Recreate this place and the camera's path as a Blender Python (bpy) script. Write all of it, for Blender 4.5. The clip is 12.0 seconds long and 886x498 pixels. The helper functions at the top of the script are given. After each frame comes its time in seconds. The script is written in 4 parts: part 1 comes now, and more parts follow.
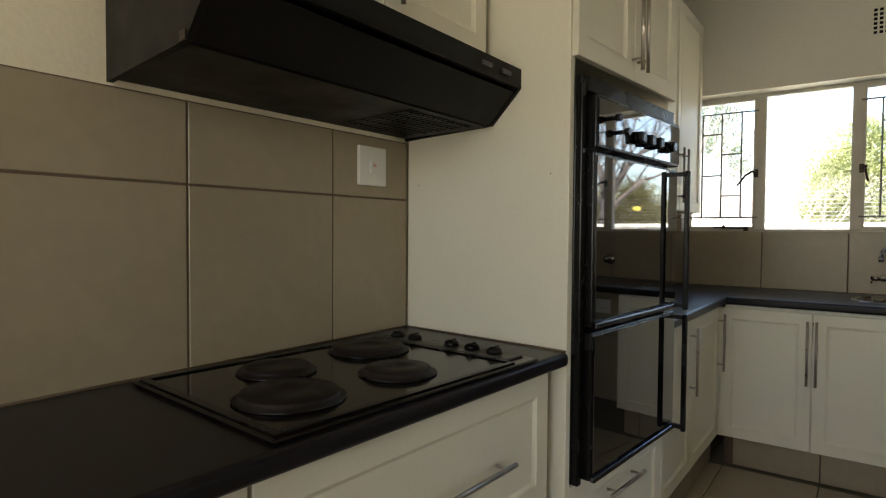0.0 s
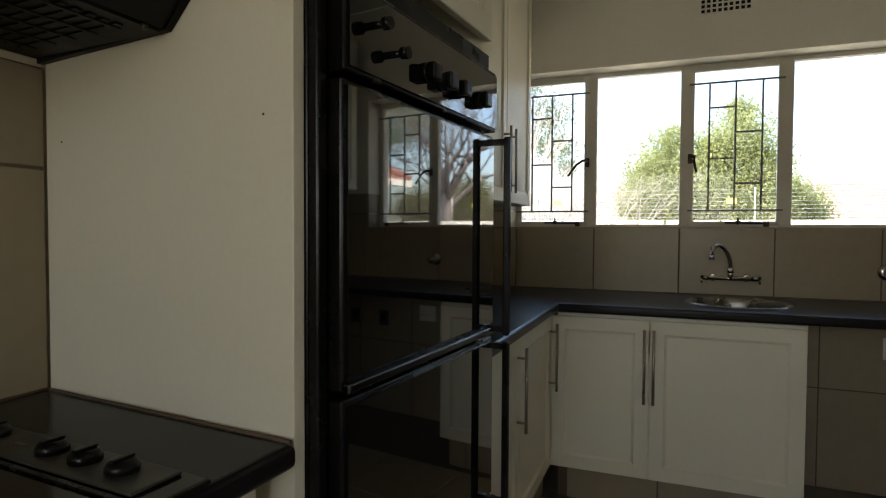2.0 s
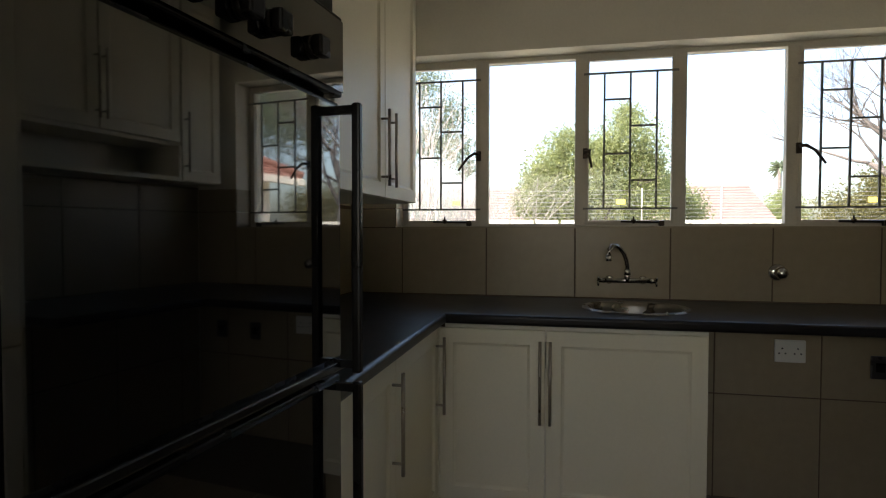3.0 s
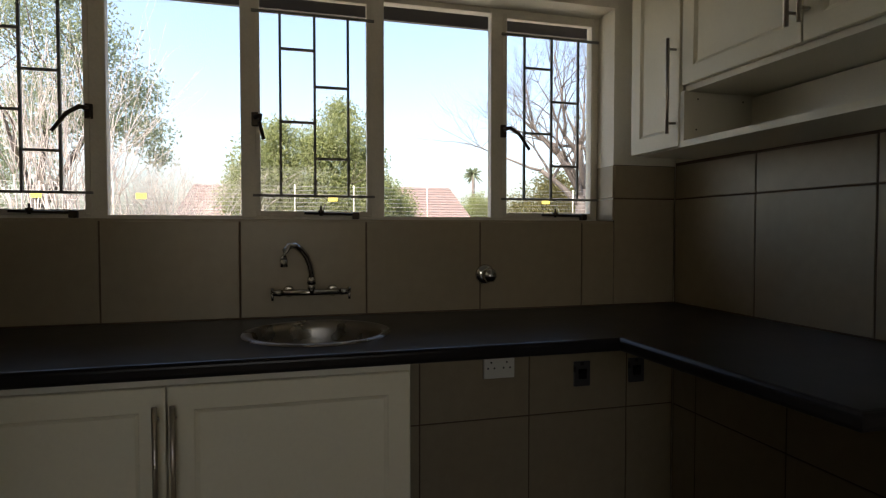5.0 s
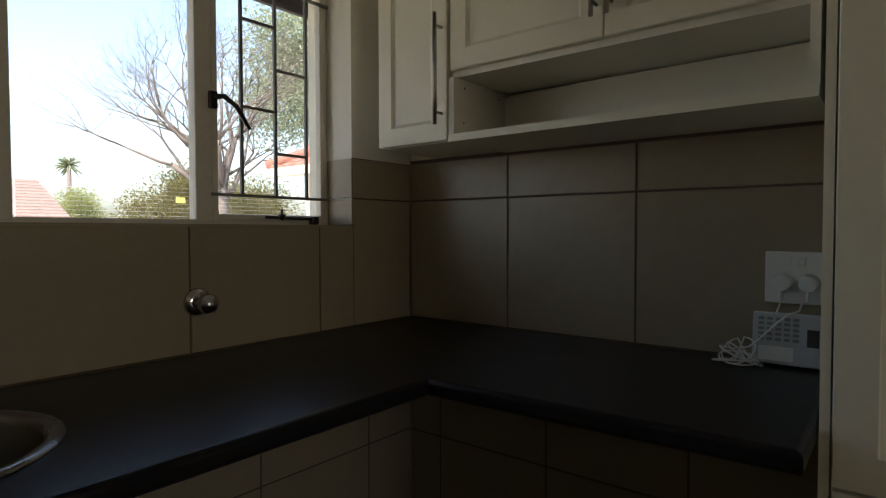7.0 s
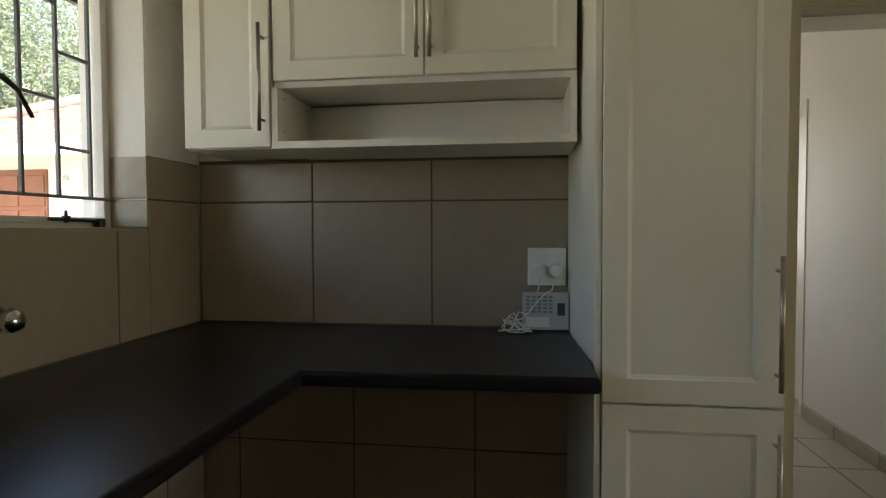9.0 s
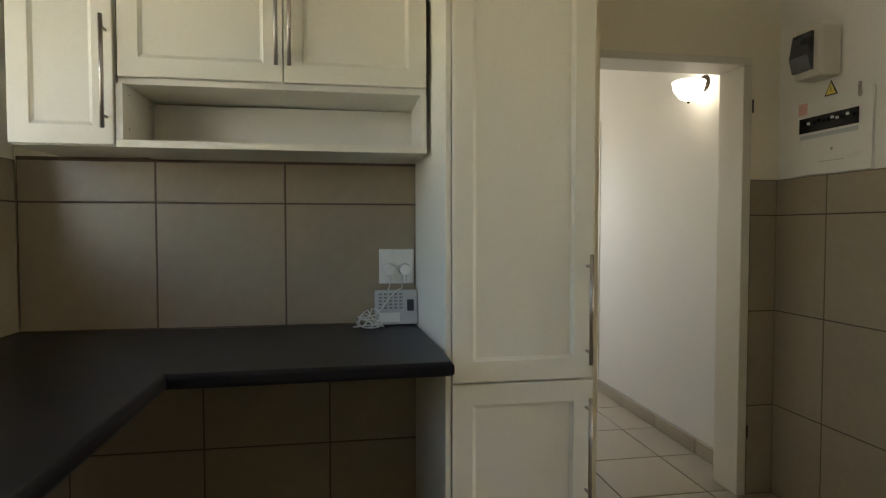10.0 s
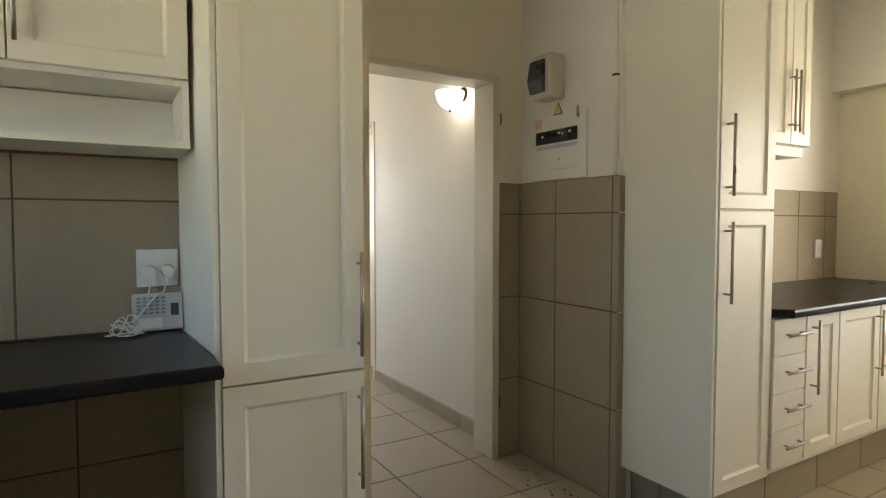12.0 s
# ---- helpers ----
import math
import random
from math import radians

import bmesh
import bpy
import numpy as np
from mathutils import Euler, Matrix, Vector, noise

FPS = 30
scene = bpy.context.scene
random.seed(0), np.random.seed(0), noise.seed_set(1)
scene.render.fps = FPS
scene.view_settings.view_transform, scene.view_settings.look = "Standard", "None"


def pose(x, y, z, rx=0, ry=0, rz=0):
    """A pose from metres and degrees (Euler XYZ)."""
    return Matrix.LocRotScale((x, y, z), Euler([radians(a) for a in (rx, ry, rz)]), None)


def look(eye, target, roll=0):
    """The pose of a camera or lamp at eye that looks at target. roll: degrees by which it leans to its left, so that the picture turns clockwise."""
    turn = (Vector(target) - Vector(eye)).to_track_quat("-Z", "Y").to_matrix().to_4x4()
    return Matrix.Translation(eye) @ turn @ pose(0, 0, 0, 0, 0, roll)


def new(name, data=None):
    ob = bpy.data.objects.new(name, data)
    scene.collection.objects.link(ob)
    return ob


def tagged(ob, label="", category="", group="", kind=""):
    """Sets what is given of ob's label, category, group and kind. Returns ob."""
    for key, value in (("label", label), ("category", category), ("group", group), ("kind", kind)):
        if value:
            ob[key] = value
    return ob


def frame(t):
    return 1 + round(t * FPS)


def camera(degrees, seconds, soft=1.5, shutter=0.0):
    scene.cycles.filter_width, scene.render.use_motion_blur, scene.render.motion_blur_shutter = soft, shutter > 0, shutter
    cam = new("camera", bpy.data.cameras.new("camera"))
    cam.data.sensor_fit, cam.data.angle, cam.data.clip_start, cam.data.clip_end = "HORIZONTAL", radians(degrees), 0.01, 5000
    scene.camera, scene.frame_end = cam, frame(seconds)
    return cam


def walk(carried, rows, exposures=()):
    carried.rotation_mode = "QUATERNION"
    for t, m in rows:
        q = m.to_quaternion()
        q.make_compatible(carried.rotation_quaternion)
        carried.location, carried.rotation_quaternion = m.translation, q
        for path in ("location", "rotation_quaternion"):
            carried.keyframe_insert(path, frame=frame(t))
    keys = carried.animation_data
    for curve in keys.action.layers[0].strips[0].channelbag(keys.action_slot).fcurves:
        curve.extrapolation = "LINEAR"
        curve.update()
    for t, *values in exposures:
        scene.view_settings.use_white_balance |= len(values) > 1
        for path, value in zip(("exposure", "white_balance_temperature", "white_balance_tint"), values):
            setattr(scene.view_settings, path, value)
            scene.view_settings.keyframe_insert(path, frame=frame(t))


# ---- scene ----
cam = camera(75.1, 12.0, soft=1.2)
PATH = [
    (0, (1.223, 0.096, 1.229), (0.032, 1.702, 1.167), 0.4),
    (0.5, (1.175, 0.241, 1.227), (0.096, 1.923, 1.164), 0.4),
    (1, (1.127, 0.458, 1.229), (0.161, 2.208, 1.163), 0.3),
    (1.5, (1.106, 0.613, 1.228), (0.245, 2.417, 1.16), 0.3),
    (2, (1.087, 0.816, 1.218), (0.352, 2.675, 1.153), 0.3),
    (2.5, (1.061, 1.002, 1.217), (0.489, 2.918, 1.155), 0.2),
    (4.5, (1.233, 1.753, 1.207), (1.442, 3.741, 1.142), -0.1),
    (5, (1.276, 1.936, 1.202), (1.803, 3.865, 1.137), 0.0),
    (5.5, (1.331, 2.128, 1.205), (2.122, 3.964, 1.137), 0.2),
    (6, (1.359, 2.288, 1.217), (2.387, 4.002, 1.155), 0.1),
    (6.5, (1.3, 2.435, 1.221), (2.592, 3.96, 1.16), 0.0),
    (7, (1.233, 2.556, 1.22), (2.792, 3.806, 1.158), -0.1),
    (9, (0.89, 2.833, 1.234), (2.869, 3.113, 1.164), -0.2),
    (9.5, (0.8, 2.949, 1.267), (2.797, 2.913, 1.17), -0.1),
    (10, (0.754, 2.931, 1.241), (2.726, 2.607, 1.172), -0.0),
    (10.5, (0.721, 2.941, 1.254), (2.631, 2.352, 1.173), 0.1),
    (11, (0.692, 2.931, 1.26), (2.52, 2.126, 1.171), 0.1),
    (11.5, (0.69, 2.928, 1.252), (2.455, 1.992, 1.167), 0.0),
    (12, (0.684, 2.928, 1.257), (2.399, 1.902, 1.167), -0.0),
]
EXPOSURES = [(0.0, 3.12, 6500, 10), (1.0, 2.98, 6500, 10), (2.0, 2.5, 6500, 10), (2.7, 2.24, 6550, 11), (4.3, 1.98, 6700, 13), (5.0, 1.70, 6750, 14), (5.8, 1.6, 6750, 14), (7.2, 1.98, 6650, 12), (8.8, 2.8, 6500, 10), (9.5, 3.2, 6500, 10), (10.5, 3.8, 6530, 10.5), (12.0, 3.88, 6530, 10.5)]
walk(cam, [(t, look(eye, target, roll)) for t, eye, target, roll in PATH], EXPOSURES)

# ---- light ----
world = bpy.data.worlds.new("sky")
scene.world = world
world.use_nodes = True
wn = world.node_tree.nodes
sky = wn.new("ShaderNodeTexSky")
sky.sky_type = "NISHITA"
sky.sun_disc = False
sky.dust_density = 3.5
SUN_EL, SUN_AZ = 50.0, 235.0  # azimuth clockwise from +y
sky.sun_elevation = radians(SUN_EL)
sky.sun_rotation = radians(SUN_AZ)
bg = wn["Background"]
bg.inputs["Strength"].default_value = 0.15
world.node_tree.links.new(sky.outputs[0], bg.inputs["Color"])

sun = new("sun", bpy.data.lights.new("sun", "SUN"))
sun.data.energy = 2.8
sun.data.angle = radians(0.5)
sun.data.color = (1.0, 0.95, 0.87)
a, e = radians(SUN_AZ), radians(SUN_EL)
sun.matrix_world = look((math.sin(a) * math.cos(e) * 30, math.cos(a) * math.cos(e) * 30, math.sin(e) * 30), (0, 0, 0))

# added lamp for assumed daylight, in an unseen south wall opening behind the walk
day = new("assumed_south_light", bpy.data.lights.new("assumed_south_light", "AREA"))
day.data.shape = "RECTANGLE"
day.data.size, day.data.size_y = 1.55, 1.0
day.data.energy = 1.55
day.data.color = (1.0, 0.91, 0.74)
day.matrix_world = look((1.08, -1.62, 1.52), (1.08, 2.0, 1.52))


# lamp added to brighten the corridor, in an unseen opening at its end
hall = new("added_corridor_light", bpy.data.lights.new("added_corridor_light", "AREA"))
hall.data.shape = "RECTANGLE"
hall.data.size, hall.data.size_y = 1.0, 1.15
hall.data.energy = 0.9
hall.data.color = (1.0, 0.96, 0.88)
hall.matrix_world = look((6.68, 1.52, 1.5), (3.0, 1.2, 1.3))

# ---- materials ----
def material(name, base, rough=0.5, metal=0.0, scale=8.0, vary=0.06, fine=60.0, bump=0.02, rough_vary=0.1, coat=0.0, spec=0.5, island=0.0):
    """A surface with variation at two scales in colour and gloss, and a fine relief."""
    m = bpy.data.materials.new(name)
    m.use_nodes = True
    nt = m.node_tree
    n, l = nt.nodes, nt.links
    b = n["Principled BSDF"]
    b.inputs["Metallic"].default_value = metal
    b.inputs["Specular IOR Level"].default_value = spec
    b.inputs["Coat Weight"].default_value = coat
    co = n.new("ShaderNodeTexCoord")
    big, small = n.new("ShaderNodeTexNoise"), n.new("ShaderNodeTexNoise")
    big.inputs["Scale"].default_value, small.inputs["Scale"].default_value = scale, fine
    big.inputs["Detail"].default_value, small.inputs["Detail"].default_value = 5, 3
    add = n.new("ShaderNodeMath")
    add.operation = "ADD"
    for t in (big, small):
        l.new(co.outputs["Object"], t.inputs["Vector"])
    l.new(big.outputs["Fac"], add.inputs[0])
    l.new(small.outputs["Fac"], add.inputs[1])
    value = n.new("ShaderNodeMapRange")
    value.inputs["From Min"].default_value, value.inputs["From Max"].default_value = 0.6, 1.4
    value.inputs["To Min"].default_value, value.inputs["To Max"].default_value = 1 - vary, 1 + vary
    l.new(add.outputs[0], value.inputs["Value"])
    hsv = n.new("ShaderNodeHueSaturation")
    hsv.inputs["Color"].default_value = (*base, 1)
    l.new(value.outputs[0], hsv.inputs["Value"])
    if island:
        info = n.new("ShaderNodeObjectInfo")
        rnd = n.new("ShaderNodeMapRange")
        rnd.inputs["To Min"].default_value, rnd.inputs["To Max"].default_value = 1 - island, 1 + island
        l.new(info.outputs["Random"], rnd.inputs["Value"])
        mul = n.new("ShaderNodeMath")
        mul.operation = "MULTIPLY"
        l.new(rnd.outputs[0], mul.inputs[0])
        l.new(value.outputs[0], mul.inputs[1])
        l.new(mul.outputs[0], hsv.inputs["Value"])
    l.new(hsv.outputs[0], b.inputs["Base Color"])
    rr = n.new("ShaderNodeMapRange")
    rr.inputs["From Min"].default_value, rr.inputs["From Max"].default_value = 0.3, 0.7
    rr.inputs["To Min"].default_value, rr.inputs["To Max"].default_value = max(rough - rough_vary, 0.02), min(rough + rough_vary, 1)
    l.new(big.outputs["Fac"], rr.inputs["Value"])
    l.new(rr.outputs[0], b.inputs["Roughness"])
    if bump:
        bp = n.new("ShaderNodeBump")
        bp.inputs["Strength"].default_value = 0.6
        bp.inputs["Distance"].default_value = bump * 0.05
        l.new(small.outputs["Fac"], bp.inputs["Height"])
        l.new(bp.outputs[0], b.inputs["Normal"])
    return m


PLASTER = material("cream_wall_paint", (0.83, 0.76, 0.59), 0.55, scale=2.5, vary=0.04, fine=90, bump=0.03)
# cooler copy of the wall paint: sky light put into its colour
NORTH_WALL = material("sky_toned_wall_paint", (0.79, 0.755, 0.665), 0.55, scale=2.5, vary=0.04, fine=90, bump=0.03)
WHITE_WALL = material("white_wall_paint", (0.80, 0.77, 0.70), 0.6, scale=2.5, vary=0.03, fine=90, bump=0.03)
CEIL = material("ceiling_paint", (0.78, 0.77, 0.73), 0.7, scale=3, vary=0.03, fine=60, bump=0.02)
TILE = material("beige_wall_tile", (0.318, 0.262, 0.176), 0.34, scale=3, vary=0.075, fine=24, bump=0.006, island=0.03, rough_vary=0.03)
FLOOR_TILE = material("cream_floor_tile", (0.40, 0.335, 0.235), 0.36, scale=4, vary=0.05, fine=30, bump=0.006, island=0.04, rough_vary=0.03)
GROUT = material("brown_grout", (0.13, 0.09, 0.06), 0.9, scale=20, vary=0.15, fine=200, bump=0.05)
FLOOR_GROUT = material("grey_grout", (0.17, 0.145, 0.11), 0.9, scale=20, vary=0.15, fine=200, bump=0.05)
CAB = material("off_white_cabinet", (0.755, 0.72, 0.59), 0.46, scale=4, vary=0.03, fine=90, bump=0.004, rough_vary=0.03)
CARCASS = material("white_carcass_board", (0.74, 0.71, 0.62), 0.5, scale=5, vary=0.03, fine=120, bump=0.004)
WORKTOP = material("dark_laminate_worktop", (0.011, 0.0095, 0.011), 0.30, scale=10, vary=0.12, fine=160, bump=0.0015, rough_vary=0.012, spec=0.22)
BLACK = material("black_enamel", (0.006, 0.0055, 0.0055), 0.25, scale=9, vary=0.2, fine=150, bump=0.006, spec=0.22)
HOODM = material("black_hood_enamel", (0.007, 0.006, 0.0055), 0.45, scale=9, vary=0.25, fine=150, bump=0.01, spec=0.18)
BGLASS = material("black_oven_glass", (0.003, 0.003, 0.0035), 0.025, scale=9, vary=0.2, fine=100, bump=0, rough_vary=0.005, spec=1.0, coat=0.8)
HOBM = material("black_hob_enamel", (0.007, 0.0055, 0.005), 0.13, scale=9, vary=0.2, fine=150, bump=0.002, rough_vary=0.03, spec=0.4)
STRIP = material("dull_grey_strip", (0.085, 0.08, 0.072), 0.45, metal=0.6, scale=20, vary=0.15, fine=200, bump=0.01)
IRON = material("cast_iron_plate", (0.012, 0.0085, 0.0075), 0.5, metal=0.0, scale=20, vary=0.25, fine=200, bump=0.03, spec=0.2)
STEEL = material("brushed_steel", (0.42, 0.38, 0.33), 0.35, metal=1, scale=20, vary=0.08, fine=250, bump=0.01)
CHROME = material("chrome", (0.55, 0.54, 0.52), 0.14, metal=1, scale=10, vary=0.05, fine=100, bump=0, rough_vary=0.05)
# blue of the reflected sky is put into this metal's base colour
DARKCHROME = material("sky_tinted_polished_metal", (0.10, 0.105, 0.125), 0.22, metal=1, scale=10, vary=0.1, fine=100, bump=0, rough_vary=0.03)
SINKM = material("stainless_sink", (0.30, 0.28, 0.255), 0.3, metal=1, scale=12, vary=0.1, fine=220, bump=0.01)
WFRAME = material("cream_window_paint", (0.62, 0.58, 0.50), 0.45, scale=9, vary=0.08, fine=120, bump=0.03)
BARS = material("grey_green_bar_paint", (0.16, 0.16, 0.145), 0.5, scale=14, vary=0.15, fine=150, bump=0.02)
BRONZE = material("dark_bronze", (0.05, 0.038, 0.028), 0.4, metal=0.8, scale=20, vary=0.2, fine=150, bump=0.02)
PLASTIC = material("white_plastic", (0.78, 0.77, 0.72), 0.35, scale=8, vary=0.02, fine=100, bump=0)
GREYPL = material("light_grey_plastic", (0.50, 0.52, 0.52), 0.4, scale=8, vary=0.03, fine=100, bump=0)
BOXPL = material("beige_grey_plastic", (0.60, 0.56, 0.46), 0.42, scale=8, vary=0.04, fine=100, bump=0)
KEYPL = material("mid_grey_plastic", (0.24, 0.25, 0.25), 0.4, scale=8, vary=0.03, fine=100, bump=0)
DARKPL = material("dark_grey_plastic", (0.05, 0.05, 0.055), 0.3, scale=8, vary=0.1, fine=100, bump=0)
DOORFR = material("white_gloss_door_frame", (0.74, 0.69, 0.58), 0.36, scale=6, vary=0.03, fine=60, bump=0.004, rough_vary=0.02)
YELLOW = material("yellow_sign", (0.80, 0.66, 0.12), 0.5, scale=9, vary=0.05, fine=90, bump=0)
PINK = material("faded_red_sticker", (0.72, 0.42, 0.34), 0.6, scale=20, vary=0.15, fine=90, bump=0)
LEAF = material("green_leaves", (0.215, 0.235, 0.105), 0.55, scale=0.9, vary=0.45, fine=3, bump=0)
LEAF2 = material("grey_green_leaves", (0.21, 0.25, 0.175), 0.55, scale=0.9, vary=0.4, fine=3, bump=0)
LEAF3 = material("olive_brown_leaves", (0.14, 0.13, 0.05), 0.6, scale=0.9, vary=0.45, fine=3, bump=0)
BARK = material("pale_bark", (0.13, 0.11, 0.10), 0.85, scale=3, vary=0.25, fine=25, bump=0.3)
TWIG = material("pale_twigs", (0.56, 0.49, 0.45), 0.85, scale=3, vary=0.2, fine=25, bump=0)
ROOF_R = material("red_roof_tile", (0.27, 0.13, 0.10), 0.7, scale=3, vary=0.2, fine=30, bump=0.1, island=0.08)
ROOF_B = material("brown_roof_tile", (0.21, 0.15, 0.135), 0.75, scale=3, vary=0.2, fine=30, bump=0.1)
OUTWALL = material("white_exterior_plaster", (0.72, 0.69, 0.62), 0.75, scale=2, vary=0.05, fine=60, bump=0.05)
OUTGREY = material("grey_boundary_plaster", (0.50, 0.49, 0.46), 0.8, scale=2, vary=0.1, fine=60, bump=0.05)
WOOD = material("varnished_brown_door", (0.17, 0.062, 0.028), 0.4, scale=5, vary=0.2, fine=60, bump=0.05)
# pale base colour chosen so the ground bounces daylight up into the room
SOIL = material("dry_garden_ground", (0.33, 0.295, 0.215), 0.95, scale=0.7, vary=0.3, fine=9, bump=0.3)
FASCIA = material("dark_brown_fascia", (0.045, 0.040, 0.044), 0.6, scale=5, vary=0.25, fine=40, bump=0.03)
WIRE = material("galvanised_wire", (0.55, 0.55, 0.55), 0.4, metal=0.6, scale=5, vary=0.1, fine=40, bump=0)
for lm, tint in ((LEAF, (0.43, 0.47, 0.20)), (LEAF2, (0.38, 0.42, 0.26)), (LEAF3, (0.36, 0.33, 0.14))):
    ln, ll = lm.node_tree.nodes, lm.node_tree.links
    through_leaf, both = ln.new("ShaderNodeBsdfTranslucent"), ln.new("ShaderNodeMixShader")
    through_leaf.inputs["Color"].default_value = (*tint, 1)
    both.inputs[0].default_value = 0.45
    ll.new(ln["Principled BSDF"].outputs[0], both.inputs[1])
    ll.new(through_leaf.outputs[0], both.inputs[2])
    ll.new(both.outputs[0], ln["Material Output"].inputs["Surface"])
BULB = bpy.data.materials.new("lit_frosted_glass")
BULB.use_nodes = True
BULB.node_tree.nodes["Principled BSDF"].inputs["Base Color"].default_value = (0.9, 0.88, 0.82, 1)
BULB.node_tree.nodes["Principled BSDF"].inputs["Emission Color"].default_value = (1.0, 0.9, 0.72, 1)
BULB.node_tree.nodes["Principled BSDF"].inputs["Emission Strength"].default_value = 0.55
GLASS = bpy.data.materials.new("window_glass")
GLASS.use_nodes = True
gn, gl = GLASS.node_tree.nodes, GLASS.node_tree.links
gn.remove(gn["Principled BSDF"])
gt, gg, gm, gf, gp, gk = (gn.new("ShaderNode" + k) for k in ("BsdfTransparent", "BsdfGlossy", "MixShader", "LayerWeight", "Math", "Math"))
gg.inputs["Roughness"].default_value = 0.02
gt.inputs["Color"].default_value = (0.97, 0.98, 0.97, 1)
gf.inputs["Blend"].default_value = 0.5
gp.operation, gp.inputs[1].default_value = "POWER", 5.0
gk.operation, gk.inputs[1].default_value, gk.inputs[2].default_value = "MULTIPLY_ADD", 0.5, 0.02
gl.new(gf.outputs["Facing"], gp.inputs[0])
gl.new(gp.outputs[0], gk.inputs[0])
gl.new(gk.outputs[0], gm.inputs[0])
gl.new(gt.outputs[0], gm.inputs[1])
gl.new(gg.outputs[0], gm.inputs[2])
gl.new(gm.outputs[0], gn["Material Output"].inputs["Surface"])


# ---- building helpers ----
def box(bm, x0, x1, y0, y1, z0, z1, bevel=0.0):
    x0, x1, y0, y1, z0, z1 = min(x0, x1), max(x0, x1), min(y0, y1), max(y0, y1), min(z0, z1), max(z0, z1)
    v = [bm.verts.new((x, y, z)) for x in (x0, x1) for y in (y0, y1) for z in (z0, z1)]
    fs = [bm.faces.new([v[i] for i in q]) for q in ((0, 1, 3, 2), (4, 6, 7, 5), (0, 4, 5, 1), (2, 3, 7, 6), (0, 2, 6, 4), (1, 5, 7, 3))]
    if bevel:
        es = list({e for f in fs for e in f.edges})
        bmesh.ops.bevel(bm, geom=es, offset=bevel, segments=2, profile=0.5, affect="EDGES")
    return bm


def tube(bm, a, b, r0, r1=None, seg=12, caps=True):
    """A straight tapered rod from a to b."""
    a, b = Vector(a), Vector(b)
    r1 = r0 if r1 is None else r1
    d = b - a
    q = d.to_track_quat("Z", "Y").to_matrix()
    rings = []
    for p, r in ((a, r0), (b, r1)):
        rings.append([bm.verts.new(p + q @ Vector((r * math.cos(2 * math.pi * i / seg), r * math.sin(2 * math.pi * i / seg), 0))) for i in range(seg)])
    for i in range(seg):
        f = bm.faces.new((rings[0][i], rings[0][(i + 1) % seg], rings[1][(i + 1) % seg], rings[1][i]))
        f.smooth = True
    if caps:
        bm.faces.new(rings[0][::-1])
        bm.faces.new(rings[1])
    return bm


def pipe(bm, pts, r, seg=10):
    """A bent rod along points; r is one radius or one for each point."""
    pts = [Vector(p) for p in pts]
    rs = r if isinstance(r, (list, tuple)) else [r] * len(pts)
    rings, up = [], Vector((0.13, 0.21, 1)).normalized()
    for i, p in enumerate(pts):
        d = (pts[min(i + 1, len(pts) - 1)] - pts[max(i - 1, 0)]).normalized()
        s = d.cross(up)
        s = s.normalized() if s.length > 1e-4 else Vector((1, 0, 0))
        t = s.cross(d).normalized()
        rings.append([bm.verts.new(p + rs[i] * (math.cos(2 * math.pi * k / seg) * s + math.sin(2 * math.pi * k / seg) * t)) for k in range(seg)])
    for a, b in zip(rings, rings[1:]):
        for k in range(seg):
            f = bm.faces.new((a[k], a[(k + 1) % seg], b[(k + 1) % seg], b[k]))
            f.smooth = True
    bm.faces.new(rings[0][::-1])
    bm.faces.new(rings[-1])
    return bm


def lathe(bm, profile, centre=(0, 0, 0), seg=32, sx=1.0, sy=1.0):
    """Turns (radius, z) pairs round the z axis."""
    c = Vector(centre)
    rings = []
    for r, z in profile:
        if r < 1e-5:
            rings.append([bm.verts.new(c + Vector((0, 0, z)))])
        else:
            rings.append([bm.verts.new(c + Vector((r * sx * math.cos(2 * math.pi * i / seg), r * sy * math.sin(2 * math.pi * i / seg), z))) for i in range(seg)])
    for a, b in zip(rings, rings[1:]):
        for i in range(seg):
            j = (i + 1) % seg
            q = [a[0] if len(a) == 1 else a[i], a[0] if len(a) == 1 else a[j], b[0] if len(b) == 1 else b[j], b[0] if len(b) == 1 else b[i]]
            q = list(dict.fromkeys(q))
            if len(q) > 2:
                bm.faces.new(q).smooth = True
    return bm


def mesh_of(name, bm, mat):
    bmesh.ops.recalc_face_normals(bm, faces=bm.faces)
    me = bpy.data.meshes.new(name)
    bm.to_mesh(me)
    bm.free()
    me.materials.append(mat)
    return me


def part(name, bm, mat, parent=None, label="", m=None):
    ob = new(name, mesh_of(name, bm, mat))
    if parent:
        ob.parent = parent
    if m is not None:
        ob.matrix_basis = m
    if label:
        tagged(ob, label)
    return ob


def thing(name, label, category, m=None, group=""):
    ob = new(name)
    ob.empty_display_size = 0.1
    if m is not None:
        ob.matrix_basis = m
    return tagged(ob, label, category, group)


def structure(name, bm, mat, label, category):
    ob = part(name, bm, mat)
    return tagged(ob, label, category, kind="structure")


def B():
    return bmesh.new()


def prism(bm, outline, axis, lo, hi):
    """Extrudes a closed outline of (u, v) along an axis: 'x' takes (y, z), 'y' takes (x, z), 'z' takes (x, y)."""
    def at(u, v, w):
        return {"x": (w, u, v), "y": (u, w, v), "z": (u, v, w)}[axis]
    a = [bm.verts.new(at(u, v, lo)) for u, v in outline]
    b = [bm.verts.new(at(u, v, hi)) for u, v in outline]
    bm.faces.new(a)
    bm.faces.new(b[::-1])
    for i in range(len(a)):
        j = (i + 1) % len(a)
        bm.faces.new((a[i], b[i], b[j], a[j]))
    return bm


